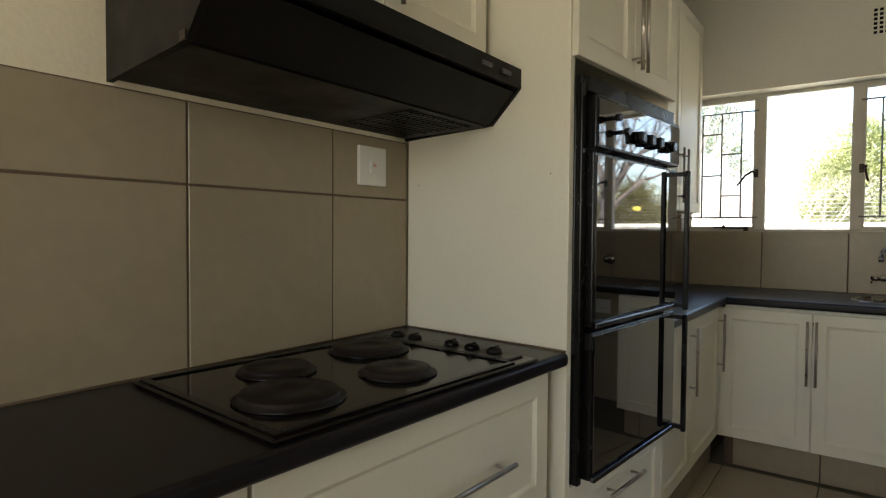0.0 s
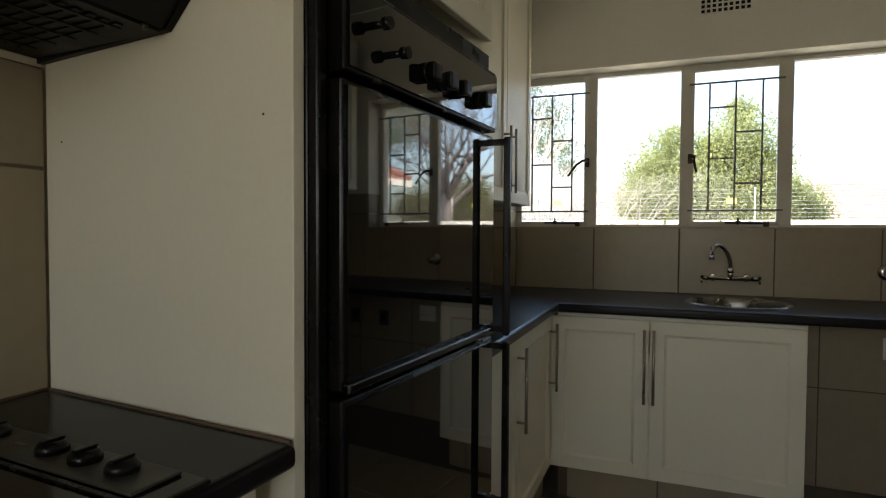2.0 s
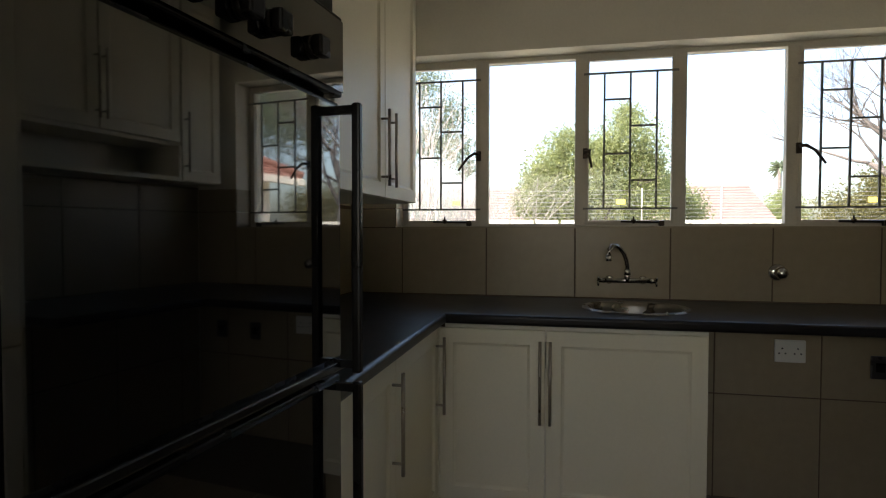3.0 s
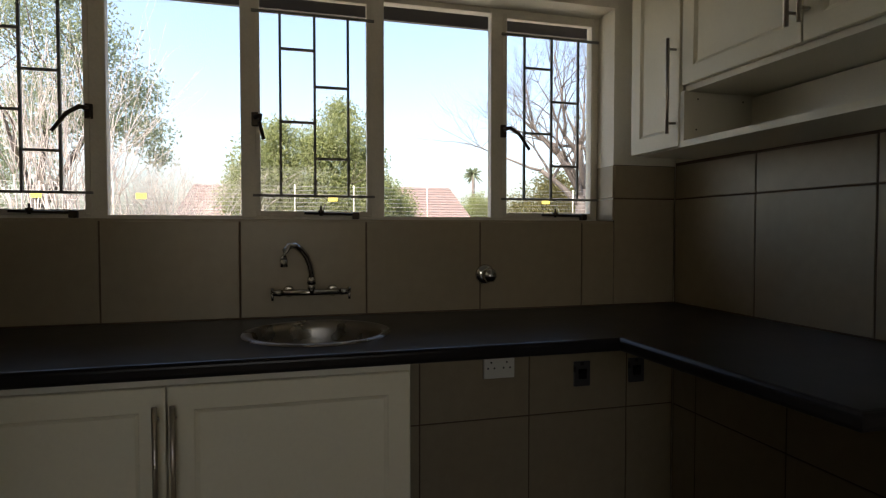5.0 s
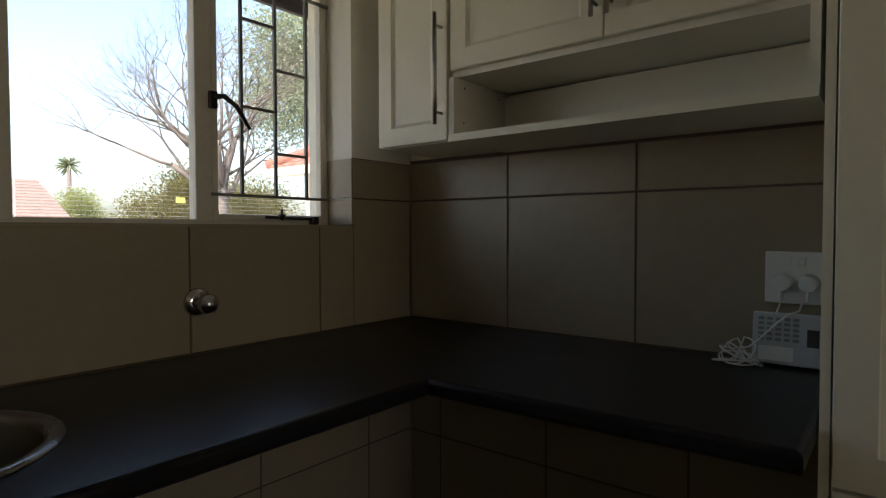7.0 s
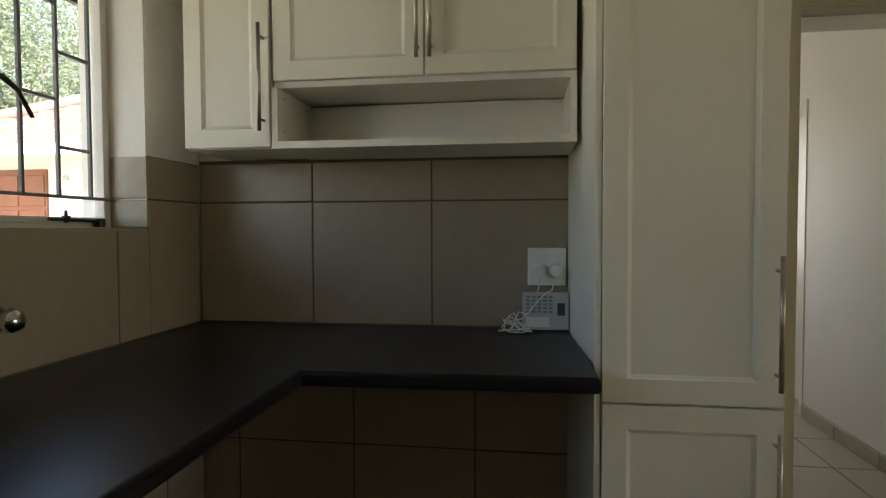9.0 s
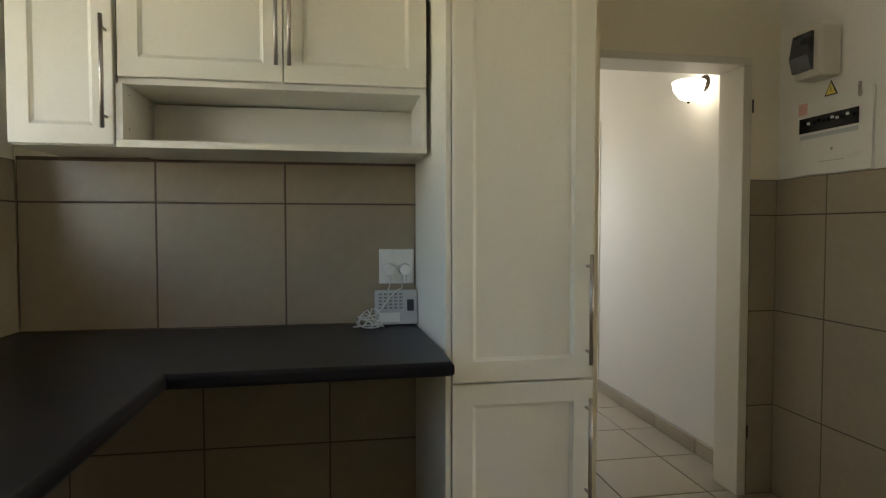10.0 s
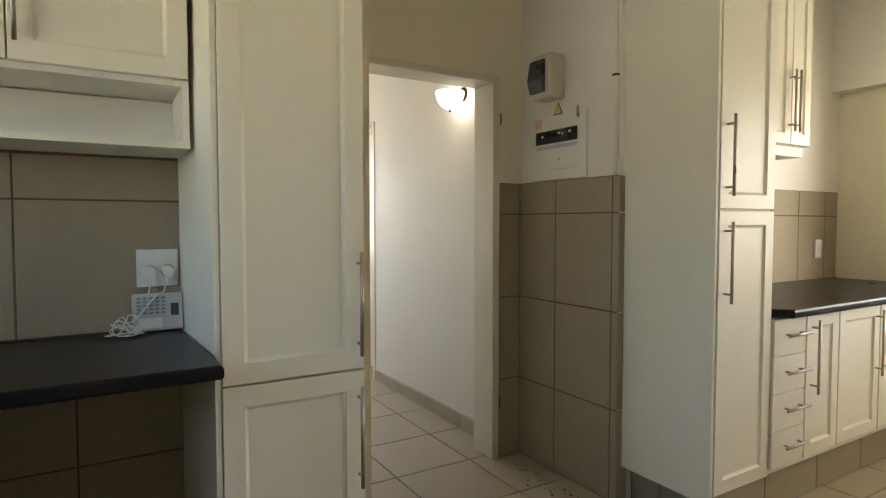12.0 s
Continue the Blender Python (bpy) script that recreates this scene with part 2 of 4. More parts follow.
# ---- the plan ----
XE, YN, ZC = 2.84, 4.0, 0.90       # tiled faces of the east and north walls, worktop
ZH = 0.915                        # worktop under the hob
XD, YD, YC = 3.15, 0.972, 1.035   # corridor wall last; doorway's wall, distribution board's wall
WX0, WX1, WZ0, WZ1 = 0.235, 2.555, 1.235, 2.09   # window opening
HIGH = 2.70

# ---- structure ----
bm = B()
for q in ((-0.25, WX0, 0, HIGH), (WX1, 3.25, 0, HIGH), (WX0, WX1, 0, WZ0), (WX0, WX1, WZ1, HIGH)):
    box(bm, q[0], q[1], YN + 0.008, YN + 0.23, q[2], q[3])
wall_north = structure("wall_north", bm, NORTH_WALL, "off-white painted plaster wall, toned for sky light, with a wide window opening", "wall")
wall_west = structure("wall_west", box(B(), -0.25, -0.008, -1.7, YN + 0.008, 0, HIGH), PLASTER, "cream painted plaster wall behind the hob", "wall")
wall_east = structure("wall_east", box(B(), XE + 0.008, XD + 0.15, 1.98, YN + 0.008, 0, HIGH), PLASTER, "cream painted plaster wall beside the window", "wall")
bm = B()
box(bm, XD, XD + 0.15, YD - 0.01, 1.13, 0, HIGH)
box(bm, XD, XD + 0.15, 1.13, 1.98, 2.005, HIGH)
wall_door = structure("wall_doorway", bm, PLASTER, "cream painted wall over an open doorway", "wall")
bm = B()
wall_board = structure("wall_board", box(bm, 2.462, XD + 0.15, 0.72, YD - 0.01, 0, HIGH), WHITE_WALL, "white painted wall with the distribution board", "wall")
bm = B()
box(bm, XD + 0.15, 4.90, 0.72, YC, 0, HIGH)
box(bm, 4.90, 5.73, 0.72, YC, 2.06, HIGH)
box(bm, 5.73, 6.6, 0.72, YC, 0, HIGH)
structure("wall_corridor_south", bm, WHITE_WALL, "white painted corridor wall with a lit lamp", "wall")
structure("wall_east_south", box(B(), 2.608, 2.80, -1.5, 0.72, 0, HIGH), WHITE_WALL, "white painted wall behind the far counter", "wall")
# the opening here is assumed, made for the added south lamp
bm = B()
box(bm, -0.008, 0.28, -1.7, -1.5, 0, HIGH)
box(bm, 1.88, 2.80, -1.7, -1.5, 0, HIGH)
box(bm, 0.28, 1.88, -1.7, -1.5, 2.05, HIGH)
box(bm, 0.28, 1.88, -1.7, -1.5, 0, 1.0)
structure("wall_south", bm, WHITE_WALL, "plain white painted wall with an unseen opening added for light", "wall")
structure("wall_corridor_north", box(B(), XD + 0.15, 6.6, 2.15, 2.3, 0, HIGH), WHITE_WALL, "plain white painted corridor wall", "wall")
# unseen end wall, its opening made up to hold the corridor lamp
bm = B()
box(bm, 6.6, 6.75, -1.2, 1.0, 0, HIGH)
box(bm, 6.6, 6.75, 2.05, 2.3, 0, HIGH)
box(bm, 6.6, 6.75, 1.0, 2.05, 0, 0.9)
box(bm, 6.6, 6.75, 1.0, 2.05, 2.1, HIGH)
structure("wall_corridor_end", bm, WHITE_WALL, "plain white wall with an added light opening ending the corridor", "wall")
structure("wall_side_room", box(B(), 2.80, 6.75, -1.4, -1.2, 0, HIGH), PLASTER, "plain cream wall of the room off the corridor", "wall")
structure("beam", box(B(), 0.0, 2.608, -1.32, -1.12, 2.09, HIGH), WHITE_WALL, "white painted beam across the kitchen ceiling", "beam")
structure("wall_stub", box(B(), 1.97, 2.608, -1.32, -1.225, 0, 2.09), PLASTER, "short cream painted wall ending the far counter", "wall")
structure("ceiling", box(B(), -0.25, 6.75, -1.7, YN + 0.23, HIGH, HIGH + 0.1), CEIL, "plain white painted ceiling", "ceiling")
floor = structure("floor", box(B(), -0.25, 6.75, -1.7, YN + 0.2, -0.12, -0.008), FLOOR_GROUT, "cream ceramic floor tiles with dark grout lines", "floor")

# ---- worktops ----

def worktop(name, outline, hole, label, seals, top=ZC):
    """A laminate slab with rounded front edges; hole is (x, y, radius x, radius y) or None."""
    bm = B()
    ring = [bm.verts.new((x, y, top - 0.038)) for x, y in outline]
    edges = [bm.edges.new((ring[i], ring[(i + 1) % len(ring)])) for i in range(len(ring))]
    if hole:
        x, y, rx, ry = hole
        hv = [bm.verts.new((x + rx * math.cos(2 * math.pi * i / 40), y + ry * math.sin(2 * math.pi * i / 40), top - 0.038)) for i in range(40)]
        edges += [bm.edges.new((hv[i], hv[(i + 1) % 40])) for i in range(40)]
    bmesh.ops.triangle_fill(bm, use_beauty=True, use_dissolve=False, edges=edges)
    upper = bmesh.ops.extrude_face_region(bm, geom=list(bm.faces))["geom"]
    bmesh.ops.translate(bm, verts=[v for v in upper if isinstance(v, bmesh.types.BMVert)], vec=(0, 0, 0.038))
    bmesh.ops.recalc_face_normals(bm, faces=bm.faces)
    sharp = [e for e in bm.edges if len(e.link_faces) == 2 and abs(e.calc_face_angle(0)) > 1 and abs(e.verts[0].co.z - e.verts[1].co.z) < 1e-4]
    bmesh.ops.bevel(bm, geom=sharp, offset=0.012, segments=4, profile=0.5, affect="EDGES")
    wt = thing(name, label, "worktop")
    part("slab", bm, WORKTOP, wt)
    for (x0, y0), (x1, y1) in seals:
        part("sealant", tube(B(), (x0, y0, top + 0.001), (x1, y1, top + 0.001), 0.0035, seg=8), GROUT, wt, "thin brown sealant bead")
    return wt


SINK = (1.365, 3.665, 0.215)
worktop("worktop", [(0.0, 4.0), (0.0, 2.21), (0.635, 2.21), (0.635, 3.345), (2.175, 3.352), (2.195, 2.664), (2.36, 2.664), (2.84, 2.690), (2.84, 4.0)],
        (SINK[0], SINK[1], 0.19, 0.19), "dark laminate worktop running round under the window",
        (((0.003, 3.997), (2.837, 3.997)), ((2.837, 2.70), (2.837, 3.99)), ((0.003, 2.22), (0.003, 3.99))))
worktop("worktop", [(0.0, -0.6), (0.502, -0.6), (0.597, 1.490), (0.0, 1.543)], (0.30, 1.0, 0.02, 0.02), "dark laminate worktop under the hob", (((0.003, -0.59), (0.003, 1.54)), ((0.01, 1.541), (0.59, 1.489))), ZH)
worktop("worktop", [(2.03, 0.545), (1.962, 0.475), (1.962, -1.222), (2.6, -1.222), (2.6, 0.545)], (2.3, -1.0, 0.02, 0.02), "dark laminate worktop on the far counter", (((2.597, -1.22), (2.597, 0.54)),))


# ---- cabinets ----
def shaker(name, parent, x0, x1, z0, z1, rim=0.055, mat=None):
    """A door or drawer front, its face at y = 0, with a recessed middle panel."""
    bm = B()
    t, d = 0.018, 0.008

    def ring(i, y):
        return [bm.verts.new((x, y, z)) for x, z in ((x0 + i, z0 + i), (x1 - i, z0 + i), (x1 - i, z1 - i), (x0 + i, z1 - i))]
    rings = [ring(0, t), ring(0, 0.002), ring(0.002, 0), ring(rim, 0), ring(rim + 0.003, 0.0035), ring(rim + 0.011, d)]
    for a, b in zip(rings, rings[1:]):
        for i in range(4):
            bm.faces.new((a[i], a[(i + 1) % 4], b[(i + 1) % 4], b[i]))
    bm.faces.new(rings[-1])
    bm.faces.new(rings[0][::-1])
    return part(name, bm, mat or CAB, parent)


def handle(parent, x, z0, z1, flat=False, name="handle", y=0.0):
    """A steel bar on two short posts; upright, or lying when flat (then x is its height)."""
    bm = B()
    r = 0.006
    if flat:
        tube(bm, (z0, y - 0.032, x), (z1, y - 0.032, x), r)
        for p in (z0 + 0.035, z1 - 0.035):
            tube(bm, (p, y, x), (p, y - 0.032, x), 0.0045, seg=8)
    else:
        tube(bm, (x, y - 0.032, z0), (x, y - 0.032, z1), r)
        for p in (z0 + 0.035, z1 - 0.035):
            tube(bm, (x, y, p), (x, y - 0.032, p), 0.0045, seg=8)
    return part(name, bm, STEEL, parent, "brushed steel bar handle")


def carcass(parent, w, z0, z1, depth):
    """A closed body behind the doors."""
    return part("body", box(B(), 0.0, w, 0.021, depth, z0, z1), CARCASS, parent)


def face_w(y, x):      # fronts facing east, local x runs north
    return pose(x, y, 0, 0, 0, 90)


def face_e(y, x):      # fronts facing west, local x runs south
    return pose(x, y, 0, 0, 0, -90)


def face_n(x, y):      # fronts facing south, local x runs east
    return pose(x, y, 0, 0, 0, 0)


# base units under the window
sinkbase = thing("base_cabinet", "off-white double-door cabinet under the sink", "cabinet", face_n(0.625, 3.354))
carcass(sinkbase, 0.957, 0.17, 0.70, 0.64)
for x0 in (0.0, 0.939):
    part("side_panel", box(B(), x0, x0 + 0.018, 0.021, 0.64, 0.701, 0.858), CARCASS, sinkbase)
part("corner_filler", box(B(), -0.05, -0.02, 0.0, 0.02, 0.175, 0.845), CAB, sinkbase)
part("top_rail", box(B(), 0.018, 0.939, 0.021, 0.045, 0.80, 0.858), CARCASS, sinkbase)
for x0, x1, hx in ((-0.019, 0.384, 0.367), (0.389, 0.952, 0.404)):
    d = shaker("door", sinkbase, x0, x1, 0.175, 0.845)
    handle(d, hx, 0.50, 0.81)
westbase = thing("base_cabinet", "off-white cabinet with two doors beside the oven housing", "cabinet", face_w(2.21, 0.603))
carcass(westbase, 1.14, 0.17, 0.858, 0.575)
for x0, x1, hx in ((0.004, 0.565, 0.535), (0.569, 1.132, 1.10)):
    d = shaker("door", westbase, x0, x1, 0.175, 0.845)
    handle(d, hx, 0.52, 0.815)
hobbase = thing("base_cabinet", "off-white cabinet with wide drawers under the hob", "cabinet", pose(0.46, -0.6, 0, 0, 0, 87.2))
carcass(hobbase, 2.075, 0.17, 0.878, 0.44)
for x0, x1 in ((0.0, 1.185), (1.19, 2.055)):
    for z0, z1 in ((0.53, 0.868), (0.175, 0.525)):
        d = shaker("drawer_front", hobbase, x0 + 0.003, x1, z0, z1)
        handle(d, (z0 + z1) / 2 - 0.005, (x0 + x1) / 2 - 0.23, (x0 + x1) / 2 + 0.23, flat=True)

# wall units on the east wall
eu = thing("wall_cabinet", "off-white narrow wall cabinet beside the window", "cabinet", face_e(3.865, 2.54))
carcass(eu, 0.277, 1.48, 2.45, 0.298)
d = shaker("door", eu, 0.0, 0.275, 1.482, 2.45)
handle(d, 0.257, 1.525, 1.84)
eu2 = thing("wall_cabinet", "off-white double wall cabinet over an open shelf", "cabinet", face_e(3.584, 2.54))
carcass(eu2, 0.896, 1.66, 2.45, 0.298)
part("side_panel", box(B(), 0.0, 0.018, 0.002, 0.298, 1.498, 1.659), CARCASS, eu2)
part("side_panel", box(B(), 0.878, 0.896, 0.012, 0.298, 1.498, 1.659), CARCASS, eu2)
part("shelf", box(B(), 0.0, 0.896, 0.0, 0.298, 1.476, 1.497), CAB, eu2)
part("back_panel", prism(B(), [(0.018, 1.498), (0.878, 1.498), (0.878, 1.6555), (0.40, 1.6545), (0.018, 1.651)], "y", 0.272, 0.28), CARCASS, eu2)
# dark discs laid on the panel give the shade of its peg holes
for y, z in ((0.055, 1.635), (0.05, 1.535), (0.235, 1.635)):
    part("peg_hole_disc", lathe(B(), [(0.003, -0.001), (0.003, 0.0008), (0, 0.0008)], seg=10), BRONZE, eu2, m=pose(0.018, y, z, 0, 90))
for x0, x1, hx in ((0.006, 0.463, 0.447), (0.467, 0.894, 0.485)):
    d = shaker("door", eu2, x0, x1, 1.678, 2.45)
    handle(d, hx, 1.72, 2.035)

# tall unit beside the doorway
tall = thing("tall_cabinet", "off-white tall cabinet beside the doorway", "cabinet", face_e(2.645, 2.347))
part("body", box(B(), 0.0, 0.43, 0.021, 0.49, 0.10, 2.45), CARCASS, tall)
part("plinth", box(B(), 0.0, 0.43, 0.05, 0.49, 0.0, 0.10), CARCASS, tall)
part("side_panel", prism(B(), [(-0.016, 0.004), (-0.001, 0.004), (-0.001, 0.49), (-0.045, 0.49)], "z", 0.0, 2.45), CAB, tall)
d = shaker("door", tall, 0.002, 0.425, 0.803, 2.45, 0.06)
handle(d, 0.404, 0.849, 1.168)
d = shaker("door", tall, 0.002, 0.425, 0.105, 0.797, 0.06)
handle(d, 0.404, 0.435, 0.751)

# wall units on the west wall beyond the oven
wu = thing("wall_cabinet", "off-white three-door wall cabinet beside the window", "cabinet", face_w(2.21, 0.40))
carcass(wu, 1.575, 1.345, 2.45, 0.395)
for x0, x1, hx in ((0.002, 0.55, 0.52), (0.554, 1.108, 1.065), (1.112, 1.573, 1.154)):
    d = shaker("door", wu, x0, x1, 1.346, 2.45)
    handle(d, hx, 1.387, 1.675)
hu = thing("wall_cabinet", "off-white double wall cabinet over the extractor hood", "cabinet", face_w(0.645, 0.335))
carcass(hu, 0.85, 1.718, 2.45, 0.33)
for x0, x1, hx in ((0.002, 0.423, 0.40), (0.427, 0.848, 0.45)):
    d = shaker("door", hu, x0, x1, 1.72, 2.45)
    handle(d, hx, 1.74, 2.05)

# oven housing
oh = thing("oven_housing", "off-white tall cabinet housing the built-in oven", "cabinet", pose(0.59, 1.497, 0, 0, 0, 85.2))
part("side_panel", box(B(), 0.0, 0.024, 0.0, 0.588, 0.0, 2.45, 0.002), CAB, oh)
part("side_panel", box(B(), 0.682, 0.706, 0.0, 0.59, 0.0, 2.45, 0.002), CAB, oh)
part("body", box(B(), 0.075, 0.682, 0.25, 0.58, 0.1, 2.45), CARCASS, oh)
for x0, x1, hx in ((0.004, 0.353, 0.335), (0.357, 0.702, 0.375)):
    d = shaker("door", oh, x0, x1, 1.684, 2.45)
    d.location.y = -0.02
    handle(d, hx, 1.71, 2.02)
d = shaker("drawer_front", oh, 0.026, 0.680, 0.11, 0.545)
handle(d, 0.465, 0.22, 0.46, flat=True)

# raised dark dots carry the shadow inside two screw holes
for x, z in ((0.05, 1.375), (0.535, 1.385)):
    screw = part("screw_hole_disc", lathe(B(), [(0.0022, -0.002), (0.0018, 0.001), (0, 0.001)], seg=10), BRONZE, oh, m=pose(0.0, 0.59 - x, z, 0, -90))

# built-in double oven
ov = thing("built_in_oven", "black built-in double oven with glass doors", "oven", pose(0.5922, 1.523, 0, 0, 0, 85.2))
part("body", box(B(), 0.0, 0.652, -0.004, 0.24, 0.552, 1.64, 0.003), BLACK, ov)
part("side_trim", box(B(), 0.0, 0.022, -0.022, -0.004, 0.552, 1.64, 0.003), BLACK, ov)
part("top_trim", box(B(), 0.022, 0.644, -0.026, -0.004, 1.60, 1.64, 0.003), BLACK, ov)
cp = part("control_panel", box(B(), 0.032, 0.640, -0.046, -0.004, 1.452, 1.592, 0.004), BLACK, ov)
part("glass", box(B(), 0.040, 0.634, -0.050, -0.046, 1.460, 1.582), BGLASS, cp)
for kx, kz in ((0.10, 1.535), (0.155, 1.505)):
    bm = B()
    tube(bm, (kx, -0.050, kz), (kx, -0.070, kz), 0.006)
    tube(bm, (kx, -0.070, kz), (kx, -0.084, kz), 0.010)
    part("push_button", bm, BLACK, cp)
for kx in (0.275, 0.345, 0.412, 0.522):
    bm = B()
    tube(bm, (kx, -0.050, 1.505), (kx, -0.060, 1.505), 0.019, 0.018, 24)
    box(bm, kx - 0.016, kx + 0.016, -0.078, -0.060, 1.489, 1.521, 0.004)
    part("knob", bm, BLACK, cp, "black oven knob")
for z0, z1 in ((0.975, 1.442), (0.562, 0.962)):
    dr = part("oven_door", box(B(), 0.030, 0.634, -0.042, -0.006, z0, z1, 0.004), BLACK, ov)
    part("glass", box(B(), 0.040, 0.626, -0.047, -0.042, z0 + 0.022, z1 - 0.010), BGLASS, dr, "black reflective oven glass")
    bm = B()
    box(bm, 0.606, 0.622, -0.094, -0.078, z0 - 0.004, z1 - 0.006, 0.004)
    for z in (z0 + 0.004, z1 - 0.024):
        box(bm, 0.608, 0.620, -0.079, -0.040, z, z + 0.014)
    part("handle", bm, BLACK, dr, "black bar handle")
    part("bottom_trim", box(B(), 0.030, 0.634, -0.056, -0.042, z0 - 0.001, z0 + 0.014, 0.003), DARKCHROME, dr, "dark polished lower trim tinted with sky reflection")

# ---- hood ----
HS = -0.085      # the hood hangs a little askew to the wall


def askew(bm):
    for v in bm.verts:
        v.co.y += HS * v.co.x
    return bm


def hood_shell():
    """A slanted shell, hollow below: sloping front strip, side cheeks, back and sloping inner panel."""
    bm = B()
    y0, y1 = 0.622, 1.546
    rim = [(0.0, 1.715), (0.335, 1.715), (0.44, 1.675), (0.44, 1.622), (0.425, 1.622), (0.35, 1.66), (0.02, 1.66), (0.0, 1.66)]
    prism(bm, rim, "y", y0, y1)
    cheek = [(0.0, 1.52), (0.345, 1.53), (0.44, 1.622), (0.425, 1.622), (0.35, 1.6595), (0.0, 1.6595)]
    for a, b in ((y0, y0 + 0.012), (y1 - 0.012, y1)):
        prism(bm, cheek, "y", a, b)
    return askew(bm)


hood = thing("extractor_hood", "black slanted extractor hood under the wall cabinet", "extractor hood")
part("body", hood_shell(), HOODM, hood)
part("visor", askew(prism(B(), [(0.335, 1.534), (0.341, 1.530), (0.424, 1.612), (0.418, 1.616)], "y", 0.636, 1.532)), HOODM, hood, "black sloping front visor")
part("filter_tray", askew(box(B(), 0.004, 0.334, 0.636, 1.532, 1.527, 1.535)), HOODM, hood, "black filter panel")
for i in range(13):
    part("filter_slat", askew(box(B(), 0.05, 0.31, 1.215 + i * 0.0215, 1.227 + i * 0.0215, 1.5245, 1.5265)), HOODM, hood)
for i in range(5):
    part("filter_bar", askew(box(B(), 0.07 + i * 0.055, 0.078 + i * 0.055, 1.21, 1.49, 1.5228, 1.5243)), HOODM, hood)
for y in (1.345, 1.44):
    part("switch", askew(box(B(), 0.4395, 0.446, y, y + 0.042, 1.642, 1.654, 0.001)), DARKPL, hood)
part("screw", askew(tube(B(), (0.34, 1.50, 1.528), (0.34, 1.50, 1.520), 0.005, seg=10)), BRONZE, hood)
part("corner_seam", askew(box(B(), 0.33, 0.35, 0.618, 0.6215, 1.529, 1.545)), BRONZE, hood)

# ---- hob ----
hob = thing("hob", "black four-plate electric hob set in the worktop", "hob", pose(0.30, 0.975, ZH, 0, 0, -4))
bm = B()
box(bm, -0.235, 0.262, -0.345, 0.385, 0.001, 0.010, 0.004)
part("hob_plate", bm, HOBM, hob)
bm = B()
for q in ((-0.225, 0.252, -0.337, -0.32), (-0.225, 0.252, 0.292, 0.300), (-0.225, -0.212, -0.3195, 0.2915), (0.238, 0.252, -0.3195, 0.2915)):
    box(bm, q[0], q[1], q[2], q[3], 0.0102, 0.0135, 0.0012)
part("rim", bm, BLACK, hob)
part("control_strip", box(B(), -0.205, 0.225, 0.306, 0.374, 0.0105, 0.015, 0.002), STRIP, hob, "dull grey control strip")
for x, y, r in ((-0.085, -0.11, 0.072), (0.10, -0.205, 0.090), (-0.105, 0.17, 0.090), (0.115, 0.055, 0.072)):
    bm = B()
    lathe(bm, [(0, 0.0105), (r + 0.010, 0.0105), (r + 0.009, 0.014), (r + 0.001, 0.0145), (r, 0.022), (r - 0.003, 0.025), (r * 0.35, 0.025), (r * 0.32, 0.0235), (0, 0.0235)], (x, y, 0), 48)
    hp = part("hot_plate", bm, IRON, hob, "dark cast-iron hot plate")
    bm = B()
    lathe(bm, [(r + 0.0101, 0.0105), (r + 0.0125, 0.0125), (r + 0.0101, 0.0142)], (x, y, 0), 48)
    part("trim_ring", bm, BLACK, hp, "thin black ring")
for x in (-0.172, -0.106, 0.026, 0.093, 0.162):
    bm = B()
    lathe(bm, [(0, 0.0155), (0.020, 0.0155), (0.0195, 0.023), (0.0155, 0.029), (0, 0.029)], (x, 0.342, 0), 20)
    box(bm, x - 0.0035, x + 0.0035, 0.327, 0.357, 0.029, 0.0325, 0.001)
    part("knob", bm, BLACK, hob, "black hob knob")
part("maker_mark", box(B(), -0.05, -0.025, 0.335, 0.342, 0.0152, 0.0158), DARKPL, hob)

# ---- sink, tap, valve ----
sink = thing("sink", "round stainless steel drop-in sink in the worktop", "sink")
lp = [(SINK[2], 0.001), (SINK[2] - 0.003, 0.006), (0.197, 0.006), (0.188, 0.002), (0.182, -0.02), (0.176, -0.09), (0.162, -0.13), (0.13, -0.153), (0.08, -0.163), (0.035, -0.165), (0.03, -0.172), (0, -0.172)]
part("bowl", lathe(B(), lp, (SINK[0], SINK[1], ZC), 48), SINKM, sink)
part("drain", lathe(B(), [(0.033, -0.163), (0.03, -0.160), (0.012, -0.162), (0, -0.162)], (SINK[0], SINK[1], ZC), 20), CHROME, sink)

tap = thing("kitchen_tap", "chrome wall-mounted tap with swivel spout over the sink", "tap", pose(1.36, YN, 0.99))
bm = B()
tube(bm, (-0.10, -0.05, 0), (0.10, -0.05, 0), 0.011, seg=16)
tube(bm, (0, -0.05, -0.004), (0, -0.05, 0.04), 0.013, seg=16)
part("body", bm, CHROME, tap)
for s in (-1, 1):
    bm = B()
    tube(bm, (s * 0.075, 0.0, 0), (s * 0.075, -0.05, 0), 0.011, seg=16)
    tube(bm, (s * 0.075, 0.0, 0), (s * 0.075, -0.008, 0), 0.020, 0.015, seg=20)
    part("wall_flange", bm, CHROME, tap)
    bm = B()
    tube(bm, (s * 0.10, -0.05, 0), (s * 0.125, -0.05, 0), 0.013, 0.010, seg=16)
    for k in range(3):
        a = k * math.pi * 2 / 3 + 0.4
        tube(bm, (s * 0.128, -0.05, 0), (s * 0.128, -0.05 + 0.026 * math.cos(a), 0.026 * math.sin(a)), 0.006, 0.004, 8)
    part("tap_head", bm, CHROME, tap, "chrome three-armed tap head")
bm = B()
